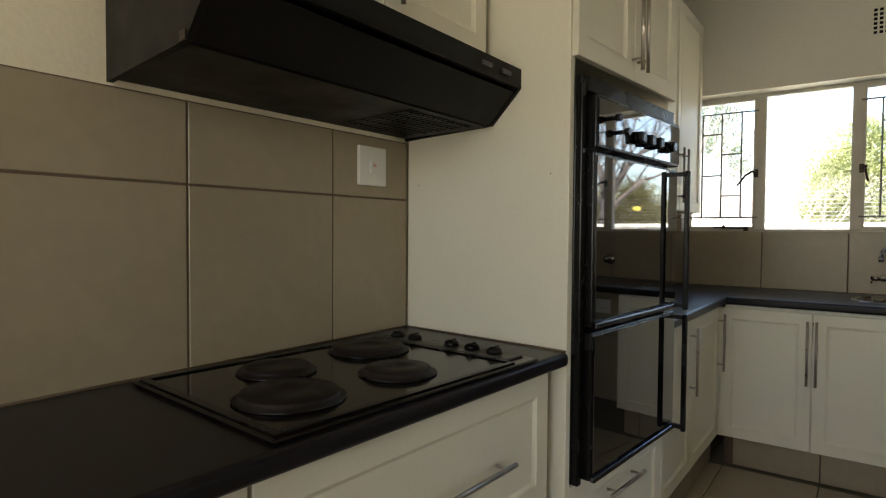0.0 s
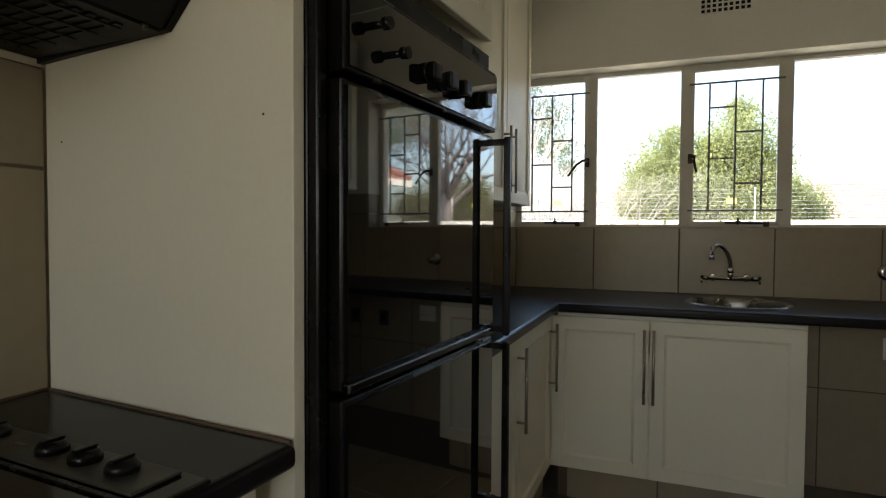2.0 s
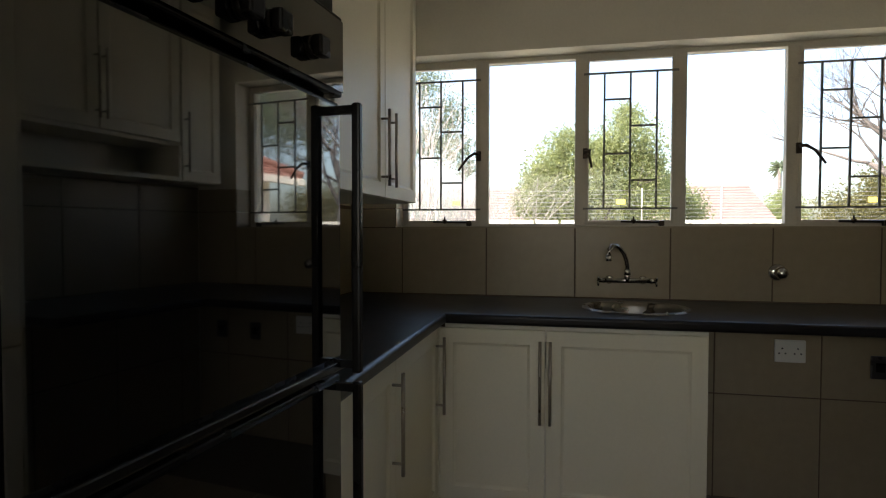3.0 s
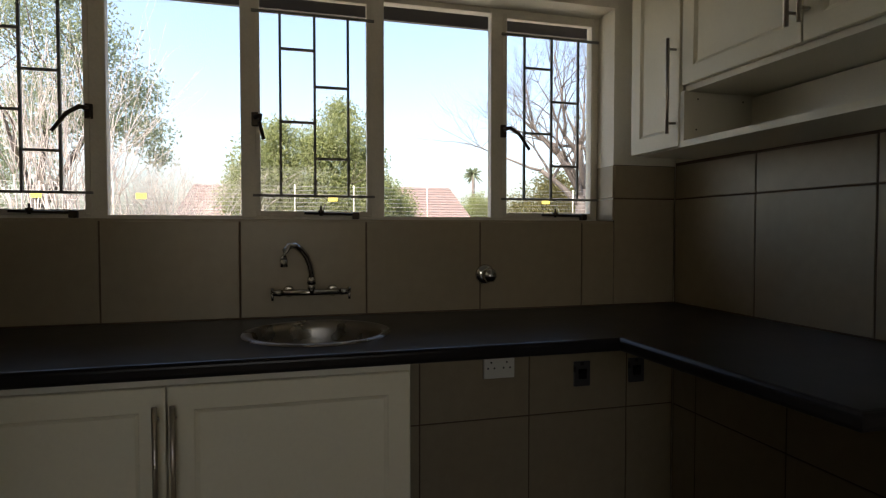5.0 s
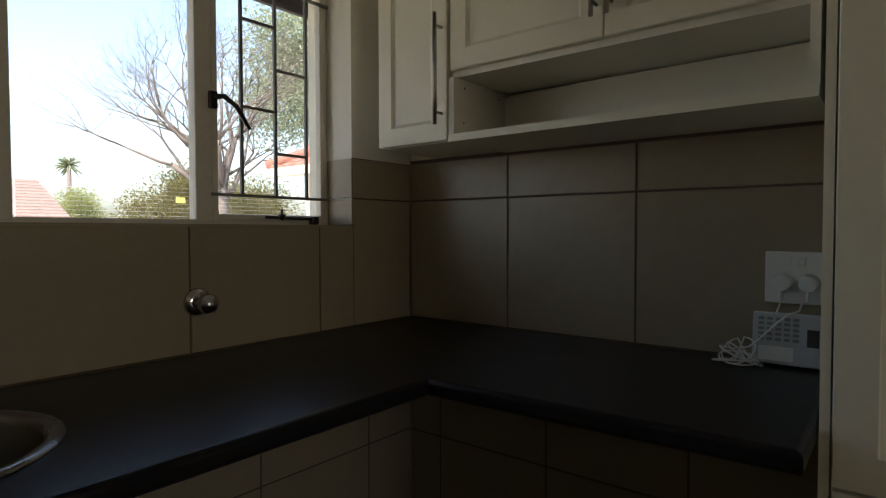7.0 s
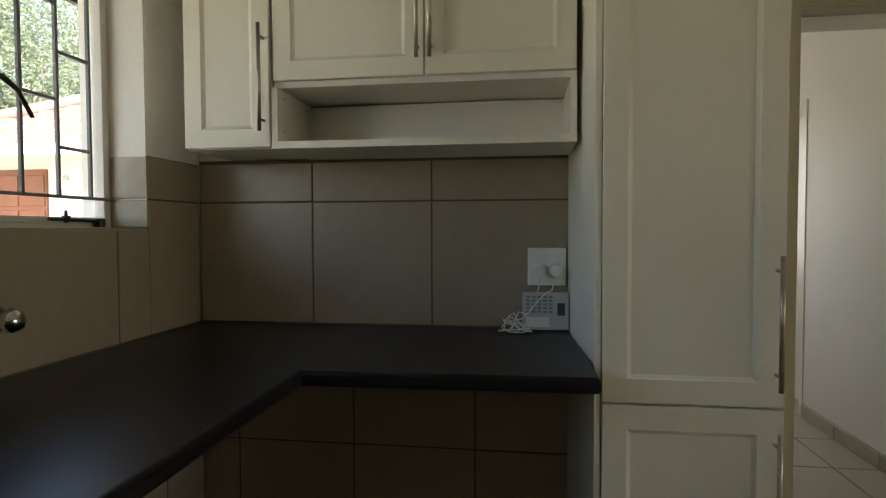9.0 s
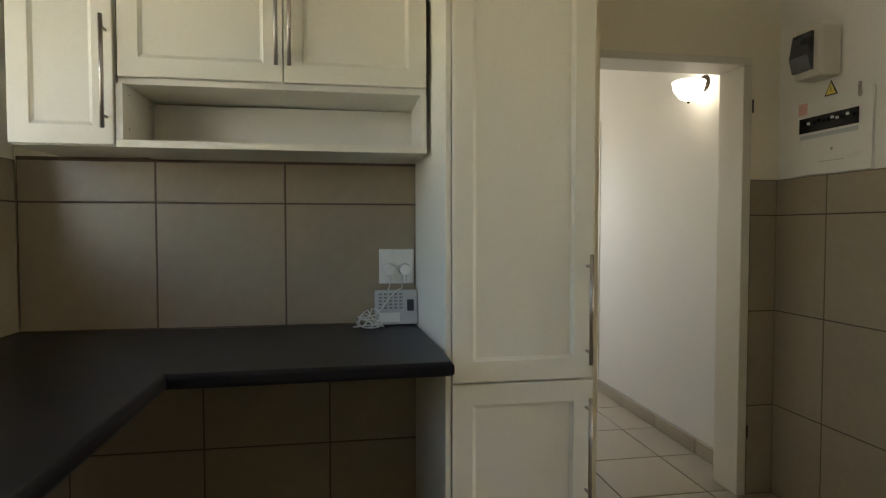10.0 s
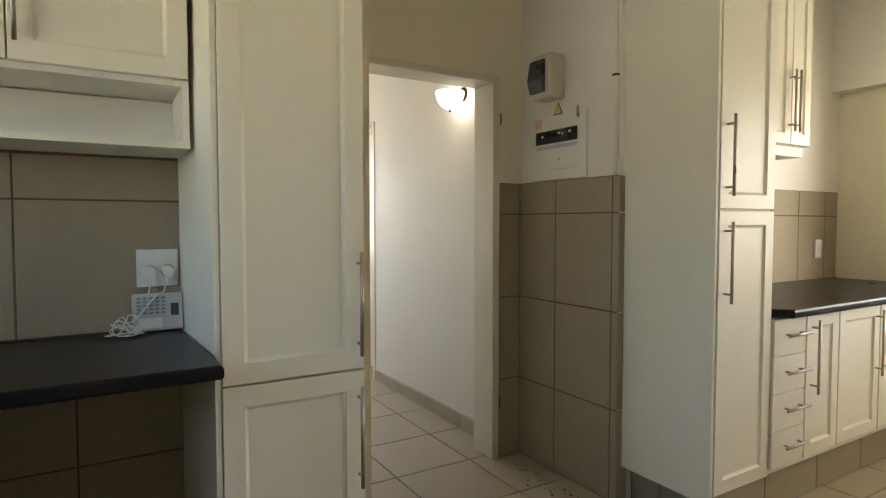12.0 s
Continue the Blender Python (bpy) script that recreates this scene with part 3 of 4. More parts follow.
pts = [(0, -0.05, 0.03), (0, -0.052, 0.065), (-0.006, -0.062, 0.095), (-0.018, -0.078, 0.125), (-0.036, -0.098, 0.149), (-0.056, -0.118, 0.162), (-0.074, -0.134, 0.160), (-0.086, -0.145, 0.146), (-0.090, -0.150, 0.124), (-0.090, -0.150, 0.108)]
pipe(bm, pts, 0.0105, 12)
tube(bm, (-0.090, -0.150, 0.118), (-0.090, -0.150, 0.094), 0.0125, seg=14)
tube(bm, (0, -0.05, 0.028), (0, -0.05, 0.052), 0.0155, 0.013, seg=16)
part("spout", bm, CHROME, tap, "curved chrome spout")

valve = thing("wall_valve", "chrome stop valve with a small lever on the tiles", "valve", pose(2.005, YN, 1.035))
part("flange", lathe(B(), [(0, 0), (0.038, 0), (0.036, 0.006), (0.024, 0.014), (0, 0.014)], seg=28), CHROME, valve, m=pose(0, 0, 0, 90))
part("spindle", tube(B(), (0, -0.012, 0), (0, -0.03, 0), 0.012, seg=16), CHROME, valve)
bm = B()
lathe(bm, [(0, -0.024), (0.016, -0.022), (0.027, -0.010), (0.029, 0.004), (0.022, 0.018), (0.010, 0.024), (0, 0.025)], seg=7)
part("lever", bm, CHROME, valve, "faceted chrome valve knob", pose(0, -0.052, 0, 76, 12, 0))

# ---- window ----
FY = YN + 0.13      # inner face of the steel frame
window = tagged(new("window_1"), "wide steel window with five panes and burglar bars", "window", kind="structure")
bm = B()
M = [0.668, 1.150, 1.617, 2.101]
for x in M:
    box(bm, x - 0.026, x + 0.026, FY, FY + 0.04, WZ0 + 0.012, WZ1 - 0.015, 0.003)
for z0, z1 in ((WZ0, WZ0 + 0.02), (WZ1 - 0.022, WZ1)):
    box(bm, WX0, WX1, FY + 0.002, FY + 0.042, z0, z1, 0.002)
for x0, x1 in ((WX0, WX0 + 0.02), (WX1 - 0.02, WX1)):
    box(bm, x0, x1, FY + 0.001, FY + 0.041, WZ0, WZ1, 0.002)
part("window_frame", bm, WFRAME, window)
edges = [WX0 + 0.018] + M + [WX1 - 0.018]
for k in range(5):
    x0, x1 = edges[k] + (0.024 if k else 0), edges[k + 1] - (0.024 if k < 4 else 0)
    pane = part("pane", box(B(), x0, x1, FY + 0.024, FY + 0.028, WZ0 + 0.018, WZ1 - 0.02), GLASS, window)
    pane.visible_shadow = False
    if k % 2:
        continue
    bm = B()
    w = 0.017
    for a0, a1, z0, z1 in ((x0, x0 + w, WZ0 + 0.02, WZ1 - 0.022), (x1 - w, x1, WZ0 + 0.02, WZ1 - 0.022), (x0 + w, x1 - w, WZ0 + 0.02, WZ0 + 0.02 + w), (x0 + w, x1 - w, WZ1 - 0.022 - w, WZ1 - 0.022)):
        box(bm, a0, a1, FY - 0.004, FY + 0.022, z0, z1, 0.002)
    sash = part("sash", bm, WFRAME, window)
    # burglar bars
    bm = B()
    bz0, bz1, r = 1.328, 1.985, 0.0045
    xs = [x0 + (x1 - x0) * f for f in (0.21, 0.50, 0.79)]
    for x in xs:
        box(bm, x - r, x + r, FY - 0.02, FY - 0.011, bz0, bz1)
    for z in (bz0, bz1):
        box(bm, x0 - 0.01, x1 + 0.01, FY - 0.018, FY - 0.009, z - r, z + r)
    for z in (1.857, 1.595):
        box(bm, xs[0], xs[1], FY - 0.019, FY - 0.010, z - r, z + r)
    for z in (1.727, 1.465):
        box(bm, xs[1], xs[2], FY - 0.019, FY - 0.010, z - r, z + r)
    part("burglar_bars", bm, BARS, window, "thin welded grey burglar bars")
    # catch and stay
    s = -1 if k == 0 else 1
    hx = x1 if k == 0 else x0
    bm = B()
    box(bm, hx - 0.012, hx + 0.012, FY - 0.016, FY - 0.002, 1.575, 1.625, 0.003)
    reach = 0.03 if k == 2 else 0.10
    pipe(bm, [(hx, FY - 0.016, 1.607), (hx + s * 0.02, FY - 0.035, 1.610), (hx + s * reach * 0.55, FY - 0.042, 1.585), (hx + s * reach, FY - 0.04, 1.525)], [0.010, 0.008, 0.007, 0.006], 8)
    part("window_catch", bm, BRONZE, sash, "dark bronze window catch")
    bm = B()
    c = (x0 + x1) / 2 + 0.02
    tube(bm, (c - 0.06, FY - 0.018, WZ0 + 0.030), (c + 0.13, FY - 0.018, WZ0 + 0.026), 0.005, seg=8)
    tube(bm, (c, FY - 0.018, WZ0 + 0.02), (c, FY - 0.018, WZ0 + 0.055), 0.006, 0.004, seg=8)
    tube(bm, (c, FY - 0.018, WZ0 + 0.026), (c, FY - 0.018, WZ0 + 0.040), 0.012, seg=10)
    box(bm, c + 0.115, c + 0.14, FY - 0.03, FY - 0.006, WZ0 + 0.008, WZ0 + 0.034, 0.003)
    part("window_stay", bm, BRONZE, sash, "dark bronze casement stay")

# ---- doorway frame ----
door_frame = tagged(new("door_1"), "white painted steel frame of an open doorway", "door frame", kind="structure")
bm = B()
for y0, y1 in ((1.112, 1.156), (1.945, 1.985)):
    box(bm, XD - 0.012, XD + 0.165, y0, y1, 0.0, 1.985, 0.004)
part("jamb", bm, DOORFR, door_frame)
part("head", box(B(), XD - 0.012, XD + 0.165, 1.112, 1.985, 1.985, 2.02, 0.004), DOORFR, door_frame)
for z in (0.30, 1.80):
    bm = B()
    tube(bm, (XD - 0.016, 1.110, z - 0.03), (XD - 0.016, 1.110, z + 0.03), 0.0035, seg=10)
    part("hinge", bm, BRONZE, door_frame)

# closed door off the corridor
door2 = tagged(new("door_2"), "cream painted door closed in the corridor wall", "door", kind="structure")
part("door_leaf", box(B(), 4.945, 5.685, 0.86, 0.90, 0.006, 2.015, 0.002), DOORFR, door2)
bm = B()
for x0, x1 in ((4.902, 4.945), (5.685, 5.728)):
    box(bm, x0, x1, 0.73, YC + 0.006, 0.0, 2.015, 0.003)
box(bm, 4.902, 5.728, 0.73, YC + 0.006, 2.016, 2.058, 0.003)
part("frame", bm, DOORFR, door2)

# ---- far counter ----
tall2 = thing("tall_cabinet", "off-white tall cabinet with a plain side panel", "cabinet", face_e(0.92, 2.015))
part("body", box(B(), 0.0, 0.37, 0.021, 0.48, 0.199, 2.45), CARCASS, tall2)
part("side_panel", box(B(), -0.016, -0.001, 0.004, 0.48, 0.165, 2.45, 0.001), CAB, tall2)
d = shaker("door", tall2, 0.003, 0.367, 1.312, 2.45, 0.055)
handle(d, 0.040, 1.358, 1.665)
d = shaker("door", tall2, 0.003, 0.367, 0.20, 1.304, 0.055)
handle(d, 0.040, 0.951, 1.262)
dr2 = thing("drawer_unit", "off-white cabinet with four drawers", "cabinet", face_e(0.548, 2.005))
carcass(dr2, 0.25, 0.199, 0.862, 0.59)
for k in range(4):
    z0 = 0.228 + k * 0.1575
    f = part("drawer_front", box(B(), 0.003, 0.247, 0.0, 0.018, z0, z0 + 0.1545, 0.002), CAB, dr2)
    handle(f, z0 + 0.088, 0.06, 0.235, flat=True)
for y, w, hx in ((0.296, 0.282, 0.045), (0.012, 0.40, 0.36), (-0.39, 0.40, 0.04), (-0.792, 0.40, 0.36)):
    fb = thing("base_cabinet", "off-white single-door base cabinet on the far counter", "cabinet", face_e(y, 2.005), "base cabinets of the far counter")
    carcass(fb, w, 0.199, 0.862, 0.59)
    d = shaker("door", fb, 0.003, w - 0.003, 0.228, 0.858)
    handle(d, hx, 0.51, 0.835)
fu = thing("wall_cabinet", "off-white double wall cabinet over the far counter", "cabinet", face_e(0.545, 2.30))
carcass(fu, 0.815, 1.652, 2.45, 0.30)
for x0, x1, hx in ((0.002, 0.632, 0.612), (0.636, 0.813, 0.655)):
    d = shaker("door", fu, x0, x1, 1.654, 2.45)
    handle(d, hx, 1.715, 2.02)
part("light_pelmet", box(B(), 0.0, 0.80, 0.03, 0.30, 1.60, 1.651), CARCASS, fu)

# ---- distribution board ----
db = thing("distribution_board", "white flush distribution board with black breaker row", "distribution board", pose(2.84, YD - 0.01, 1.472))
part("cover", box(B(), -0.185, 0.185, -0.006, 0.012, 0.0, 0.318, 0.003), PLASTIC, db)
row = part("breaker_panel", box(B(), -0.127, 0.165, 0.0125, 0.020, 0.182, 0.245), BLACK, db, "black row of breakers")
for k in range(11):
    part("breaker_switch", box(B(), -0.115 + k * 0.0245, -0.106 + k * 0.0245, 0.0205, 0.028, 0.214 + 0.006 * (k % 3 == 1), 0.224 + 0.006 * (k % 3 == 1)), PLASTIC if k in (1, 3, 4, 9) else BLACK, row)
part("label_strip", box(B(), -0.125, 0.165, 0.0125, 0.015, 0.155, 0.172), GREYPL, db)
part("label_strip", box(B(), -0.06, 0.06, 0.0125, 0.0135, 0.05, 0.054), GREYPL, db)
part("screw", lathe(B(), [(0.006, 0), (0.005, 0.003), (0, 0.004)], seg=10), STEEL, db, m=pose(0, 0.012, 0.10, -90))
part("sticker", box(B(), 0.13, 0.178, 0.0125, 0.0135, 0.262, 0.312), PINK, db, "faded red sticker")
bm = B()
pipe(bm, [(-0.13, 0.012, 0.29), (-0.145, 0.03, 0.30), (-0.15, 0.034, 0.335)], [0.008, 0.007, 0.006], 8)
part("latch", bm, STEEL, db)
sign = thing("warning_sign", "yellow triangle electrical warning sticker", "sign", pose(2.86, YD - 0.01, 1.793))
part("triangle", prism(B(), [(-0.033, 0), (0.033, 0), (0, 0.062)], "y", 0.0, 0.002), DARKPL, sign)
part("face", prism(B(), [(-0.025, 0.005), (0.025, 0.005), (0, 0.052)], "y", 0.002, 0.003), YELLOW, sign)
part("bolt", prism(B(), [(-0.004, 0.012), (0.004, 0.022), (-0.001, 0.022), (0.004, 0.038), (-0.005, 0.022), (0.0, 0.022)], "y", 0.003, 0.0038), DARKPL, sign)
mb = thing("switch_box", "grey surface-mounted breaker box with a dark cover", "electrical box", pose(2.88, YD - 0.01, 1.862))
part("body", box(B(), -0.07, 0.07, 0.0, 0.10, 0.0, 0.215, 0.012), BOXPL, mb)
part("cover", prism(B(), [(0.09, 0.03), (0.112, 0.03), (0.128, 0.09), (0.112, 0.185), (0.09, 0.185)], "x", -0.035, 0.066), DARKPL, mb, "smoked plastic cover")
cd = thing("conduit", "cream painted conduit pipe on the wall", "conduit", pose(2.482, YD, 1.47))
part("pipe", tube(B(), (0, 0.0, 0.0), (0, 0.0, HIGH - 1.47), 0.010), PLASTER, cd)
part("clip", box(B(), -0.012, 0.012, -0.01, 0.012, 0.43, 0.438), BRONZE, cd)

# ---- corridor lamp ----
lamp = thing("wall_lamp", "lit frosted glass wall lamp in the corridor", "lamp", pose(3.61, YC, 2.025))
part("backplate", lathe(B(), [(0, 0), (0.045, 0), (0.040, 0.012), (0.015, 0.03), (0, 0.03)], seg=24), BRONZE, lamp, m=pose(0, 0, 0, -90))
part("arm", pipe(B(), [(0, 0.02, 0), (0, 0.05, 0.02), (0, 0.09, 0.0)], 0.008), BRONZE, lamp)
part("shade", lathe(B(), [(0.012, -0.10), (0.045, -0.085), (0.075, -0.045), (0.085, 0.0), (0.082, 0.004), (0, 0.006)], (0, 0.095, 0.0), 28), BULB, lamp, "lit frosted glass shade")
part("finial", lathe(B(), [(0, -0.115), (0.008, -0.108), (0.010, -0.10), (0, -0.10)], (0, 0.095, 0.0), 12), BRONZE, lamp)
glow = new("lamp_light", bpy.data.lights.new("lamp_light", "POINT"))
glow.data.energy, glow.data.color, glow.data.shadow_soft_size = 0.07, (1.0, 0.95, 0.88), 0.08
glow.location = (3.61, YC + 0.13, 2.11)

# ---- sockets and small things ----
def plate(name, label, category, m, w, h, depth=0.012):
    t = thing(name, label, category, m)
    part("face_plate", box(B(), -w / 2, w / 2, -depth, 0.0, -h / 2, h / 2, 0.003), PLASTIC, t)
    return t


sw = plate("isolator_switch", "white stove isolator switch on the tiles", "switch", pose(0.0, 1.373, 1.423, 0, 0, 90), 0.116, 0.118)
rk = part("rocker", box(B(), -0.016, 0.016, -0.018, -0.012, -0.02, 0.016, 0.002), PLASTIC, sw)
part("indicator", box(B(), -0.006, 0.006, -0.0195, -0.018, -0.003, 0.007), PINK, rk)
ps = plate("power_socket", "white double wall socket with two plugs", "socket", pose(XE, 2.76, 1.107, 0, 0, -90), 0.125, 0.125)
for x in (-0.025, 0.03):
    bm = B()
    tube(bm, (x, -0.012, -0.01), (x, -0.048, -0.012), 0.022, 0.018, 18)
    tube(bm, (x, -0.035, -0.025), (x, -0.035, -0.055), 0.005, seg=8)
    part("plug", bm, PLASTIC, ps, "white round plug")
for x in (-0.015, 0.015):
    part("rocker", box(B(), x - 0.008, x + 0.008, -0.016, -0.012, 0.03, 0.05, 0.001), PLASTIC, ps)
us = plate("power_socket", "white double socket on the tiles under the worktop", "socket", pose(2.06, YN, 0.686), 0.125, 0.10)
# pin holes are dark discs on the plate, their shade painted in
for x in (-0.033, 0.03):
    for x, z in ((x, 0.012), (x - 0.013, -0.01), (x + 0.013, -0.01)):
        bm = B()
        tube(bm, (x, -0.0125, z), (x, -0.013, z), 0.004, seg=8)
        part("pin_hole_disc", bm, DARKPL, us)
# two small dark raised boxes on the low tiles
for x, label in ((2.413, "small dark box on the tiles under the worktop"), (2.66, "small dark box on the tiles near the corner under the worktop")):
    ob = thing("dark_wall_box", label, "socket", pose(x, YN, 0.63))
    part("face_plate", box(B(), -0.035, 0.035, -0.012, 0.0, -0.05, 0.05, 0.003), DARKPL, ob)
    part("insert", box(B(), -0.018, 0.018, -0.015, -0.012, -0.02, 0.02, 0.002), BLACK, ob)
fs = plate("light_switch", "white switch on the tiles over the far counter", "switch", pose(2.60, -0.98, 1.095, 0, 0, -90), 0.07, 0.115)
part("rocker", box(B(), -0.01, 0.01, -0.017, -0.012, -0.018, 0.018, 0.002), PLASTIC, fs)

keypad = thing("alarm_keypad", "pale grey alarm keypad unit leaning on the tiles", "keypad", pose(2.79, 2.765, ZC, -8, 0, -90))
part("case", box(B(), -0.075, 0.075, -0.02, 0.02, 0.003, 0.125, 0.004), GREYPL, keypad)
for r in range(5):
    for c in range(5):
        part("key", box(B(), -0.062 + c * 0.018, -0.050 + c * 0.018, -0.0225, -0.020, 0.058 + r * 0.012, 0.065 + r * 0.012), KEYPL, keypad)
part("screen", box(B(), 0.038, 0.062, -0.0215, -0.020, 0.05, 0.09), DARKPL, keypad, "dark green display")
part("label_strip", box(B(), -0.06, 0.012, -0.0212, -0.020, 0.012, 0.045), PLASTIC, keypad)
cable = thing("cable", "coil of thin white cable on the worktop", "cable")
bm = B()
rnd = random.Random(5)
pts = [(2.80, 2.74, 1.05), (2.79, 2.745, 1.032), (2.775, 2.765, 1.025), (2.762, 2.79, 1.0), (2.752, 2.815, 0.97), (2.745, 2.84, 0.945)]
for k in range(84):
    a = k * 0.39 + 0.6
    turn = int(a / 6.283)
    r, lean = (0.046, 0.036, 0.050, 0.030, 0.043, 0.038)[turn % 6], (0.018, 0.030, 0.006, 0.024, 0.012, 0.004)[turn % 6]
    pts.append((2.735 + 0.55 * r * math.cos(a), 2.855 + 0.006 * (turn % 3) + r * math.sin(a), ZC + 0.005 + lean * (1 + math.sin(a + turn * 1.9)) + 0.001 * rnd.random()))
pipe(bm, pts, 0.0022, 6)
part("wire", bm, PLASTIC, cable)
cable2 = thing("cable", "thin white plug lead behind the keypad", "cable")
part("wire", pipe(B(), [(2.803, 2.785, 1.05), (2.798, 2.79, 1.03), (2.80, 2.80, 1.0), (2.81, 2.80, 0.95), (2.80, 2.80, ZC + 0.003)], 0.0022, 6), PLASTIC, cable2)

vent = tagged(new("air_vent"), "white plastered air brick with square holes", "vent", kind="structure")
vent.location = (1.322, YN + 0.008, 2.378)
part("face_plate", box(B(), -0.128, 0.128, -0.004, 0.0, -0.08, 0.08), NORTH_WALL, vent)
# black squares on the plate stand in for the shade inside the holes
for r in range(6):
    for c in range(9):
        part("hole", box(B(), -0.113 + c * 0.0255, -0.097 + c * 0.0255, -0.0062, -0.004, -0.070 + r * 0.024, -0.055 + r * 0.024), BLACK, vent)

# ---- outdoors ----
ground = structure("ground", box(B(), -300, 300, -300, 300, -0.6, -0.2), SOIL, "dry garden ground reaching the horizon", "ground")
eave = thing("roof_eave", "dark brown roof eave over the window", "eave")
part("soffit", box(B(), -1.5, 4.5, YN + 0.23, YN + 0.86, 2.36, 2.40), FASCIA, eave)
part("fascia", box(B(), -1.5, 4.5, YN + 0.86, YN + 0.885, 2.268, 2.46), FASCIA, eave)
structure("wall_outer_corner", box(B(), -1.0, 0.10, YN + 0.235, YN + 0.75, -0.2, 2.358), OUTWALL, "cream plastered outer wall corner beside the window", "wall")
# unseen roof, stretched southward to keep sun out of the south opening
roof = tagged(part("sun_block_roof", box(B(), -1.5, 6.9, -5.5, YN + 0.86, HIGH + 0.15, HIGH + 0.25), ROOF_B), "unseen roof over the building, extended south to block the sun", "roof", kind="structure")

bwall = thing("boundary_wall", "grey plastered garden wall with a white coping", "wall")
part("wall", box(B(), -24, 12, 13.0, 13.22, -0.2, 1.36), OUTGREY, bwall)
for k in range(72):
    part("coping", box(B(), -24 + k * 0.5, -24 + k * 0.5 + 0.44, 12.96, 13.26, 1.36, 1.44), OUTWALL, bwall)
fence = thing("electric_fence", "white posts with thin electric fence wires", "fence")
for x in (-19, -15, -11, -7.5, -4.6, -1.6, 1.45, 2.55, 4.0, 7.2, 10.4):
    part("post", tube(B(), (x, 13.1, 1.42), (x, 13.1, 2.06), 0.011, seg=8), OUTWALL, fence)
for k in range(8):
    part("wire", tube(B(), (-24, 13.1, 1.50 + k * 0.075), (12, 13.1, 1.50 + k * 0.075), 0.0025, seg=5), WIRE, fence)
for x in (-2.75, -1.15, 2.15, 6.55):
    ws = thing("fence_sign", "small yellow warning sign on the fence", "sign", pose(x, 13.06, 1.80))
    part("board", box(B(), -0.085, 0.085, -0.005, 0.005, -0.05, 0.05), YELLOW, ws)


def leaf_cloud(blobs, count, size, seed):
    """Many small bent leaves spread through and over the given balls, as one mesh."""
    g = np.random.default_rng(seed)
    weight = np.array([b[3] ** 2 for b in blobs])
    pick = g.choice(len(blobs), count, p=weight / weight.sum())
    ball = np.array(blobs)[pick]

    def ways():
        w = g.normal(size=(count, 3))
        return w / np.linalg.norm(w, axis=1)[:, None]
    lump = 1 + 0.36 * np.sin(ball[:, :1] * 7 + np.arange(count)[:, None] % 13)
    c = ball[:, :3] + ways() * ball[:, 3:] * (0.35 + 0.7 * g.random((count, 1)) ** 0.6) * (1, 1, 0.88) * lump
    s = size * (0.5 + g.random((count, 1)))
    u = ways()
    v = np.cross(u, ways())
    v /= np.linalg.norm(v, axis=1)[:, None] + 1e-6
    w = np.cross(u, v) * 0.3 * s
    verts = np.stack([c - u * s, c + v * s * 0.5 + w, c + u * s, c - v * s * 0.5 + w], 1).reshape(-1, 3)
    k = np.arange(count)[:, None] * 4
    faces = np.concatenate([k + (0, 1, 2), k + (0, 2, 3)])
    me = bpy.data.meshes.new("crown")
    me.from_pydata(verts.tolist(), [], faces.tolist())
    return me


def limbs(bm, p, d, length, r, depth, rnd, spread=0.55, tips=None, lift=0.1):
    """A branching limb that forks and thins."""
    n = 4
    pts, rs = [p.copy()], [r]
    for k in range(n):
        d = (d + Vector((rnd.gauss(0, 0.12), rnd.gauss(0, 0.12), rnd.gauss(0.02, 0.08)))).normalized()
        p = p + d * length / n
        pts.append(p.copy())
        rs.append(r * (1 - 0.4 * (k + 1) / n))
    pipe(bm, pts, rs, 6 if depth > 1 else 4)
    if tips is not None:
        tips.append(p)
    if depth <= 0:
        return
    for _ in range(3 if depth > 2 else 2 + (rnd.random() < 0.6)):
        nd = (d + Vector((rnd.gauss(0, spread), rnd.gauss(0, spread), rnd.gauss(lift, spread * 0.6)))).normalized()
        nd.z = max(nd.z, 0.22)
        limbs(bm, pts[-1 - (rnd.random() < 0.35)], nd, length * (0.62 + 0.25 * rnd.random()), rs[-1] * 0.75, depth - 1, rnd, spread, tips, lift)


def tree(name, label, x, y, blobs, leaf, count, size, seed, trunk=0.16, height=2.0):
    rnd = random.Random(seed)
    t = thing(name, label, "tree", pose(x, y, -0.2))
    bm = B()
    limbs(bm, Vector((0, 0, 0)), Vector((0, 0, 1)), height, trunk, 3, rnd, 0.45)
    part("trunk", bm, BARK, t)
    me = leaf_cloud(blobs, count, size, seed)
    me.materials.append(leaf)
    crown = new("crown", me)
    crown.parent = t
    return t


tree("tree", "leafy green garden tree beyond the wall", 1.6, 18.3, [(-1.5, 0, 2.2, 0.6), (-1.35, 0.2, 2.9, 0.5), (0.3, 0, 2.9, 1.0), (-0.8, 0.2, 3.3, 0.8), (1.25, 0, 3.9, 0.85), (-0.5, 0, 4.0, 0.5), (1.2, 0.3, 4.7, 0.45), (-0.4, 0.4, 1.9, 1.0), (1.4, 0, 2.3, 1.0), (-1.2, 0, 2.4, 0.6), (1.7, 0, 3.2, 0.7), (-0.8, 0, 2.7, 0.8), (0.5, 0, 3.7, 0.6)], LEAF, 50000, 0.042, 3, 0.13, 1.4)
tree("tree", "small leafy green tree beyond the wall", 4.5, 20.5, [(0, 0, 2.3, 0.7), (0.4, 0.2, 1.9, 0.6), (-0.4, 0, 2.8, 0.5)], LEAF, 9000, 0.045, 4, 0.1, 0.8)
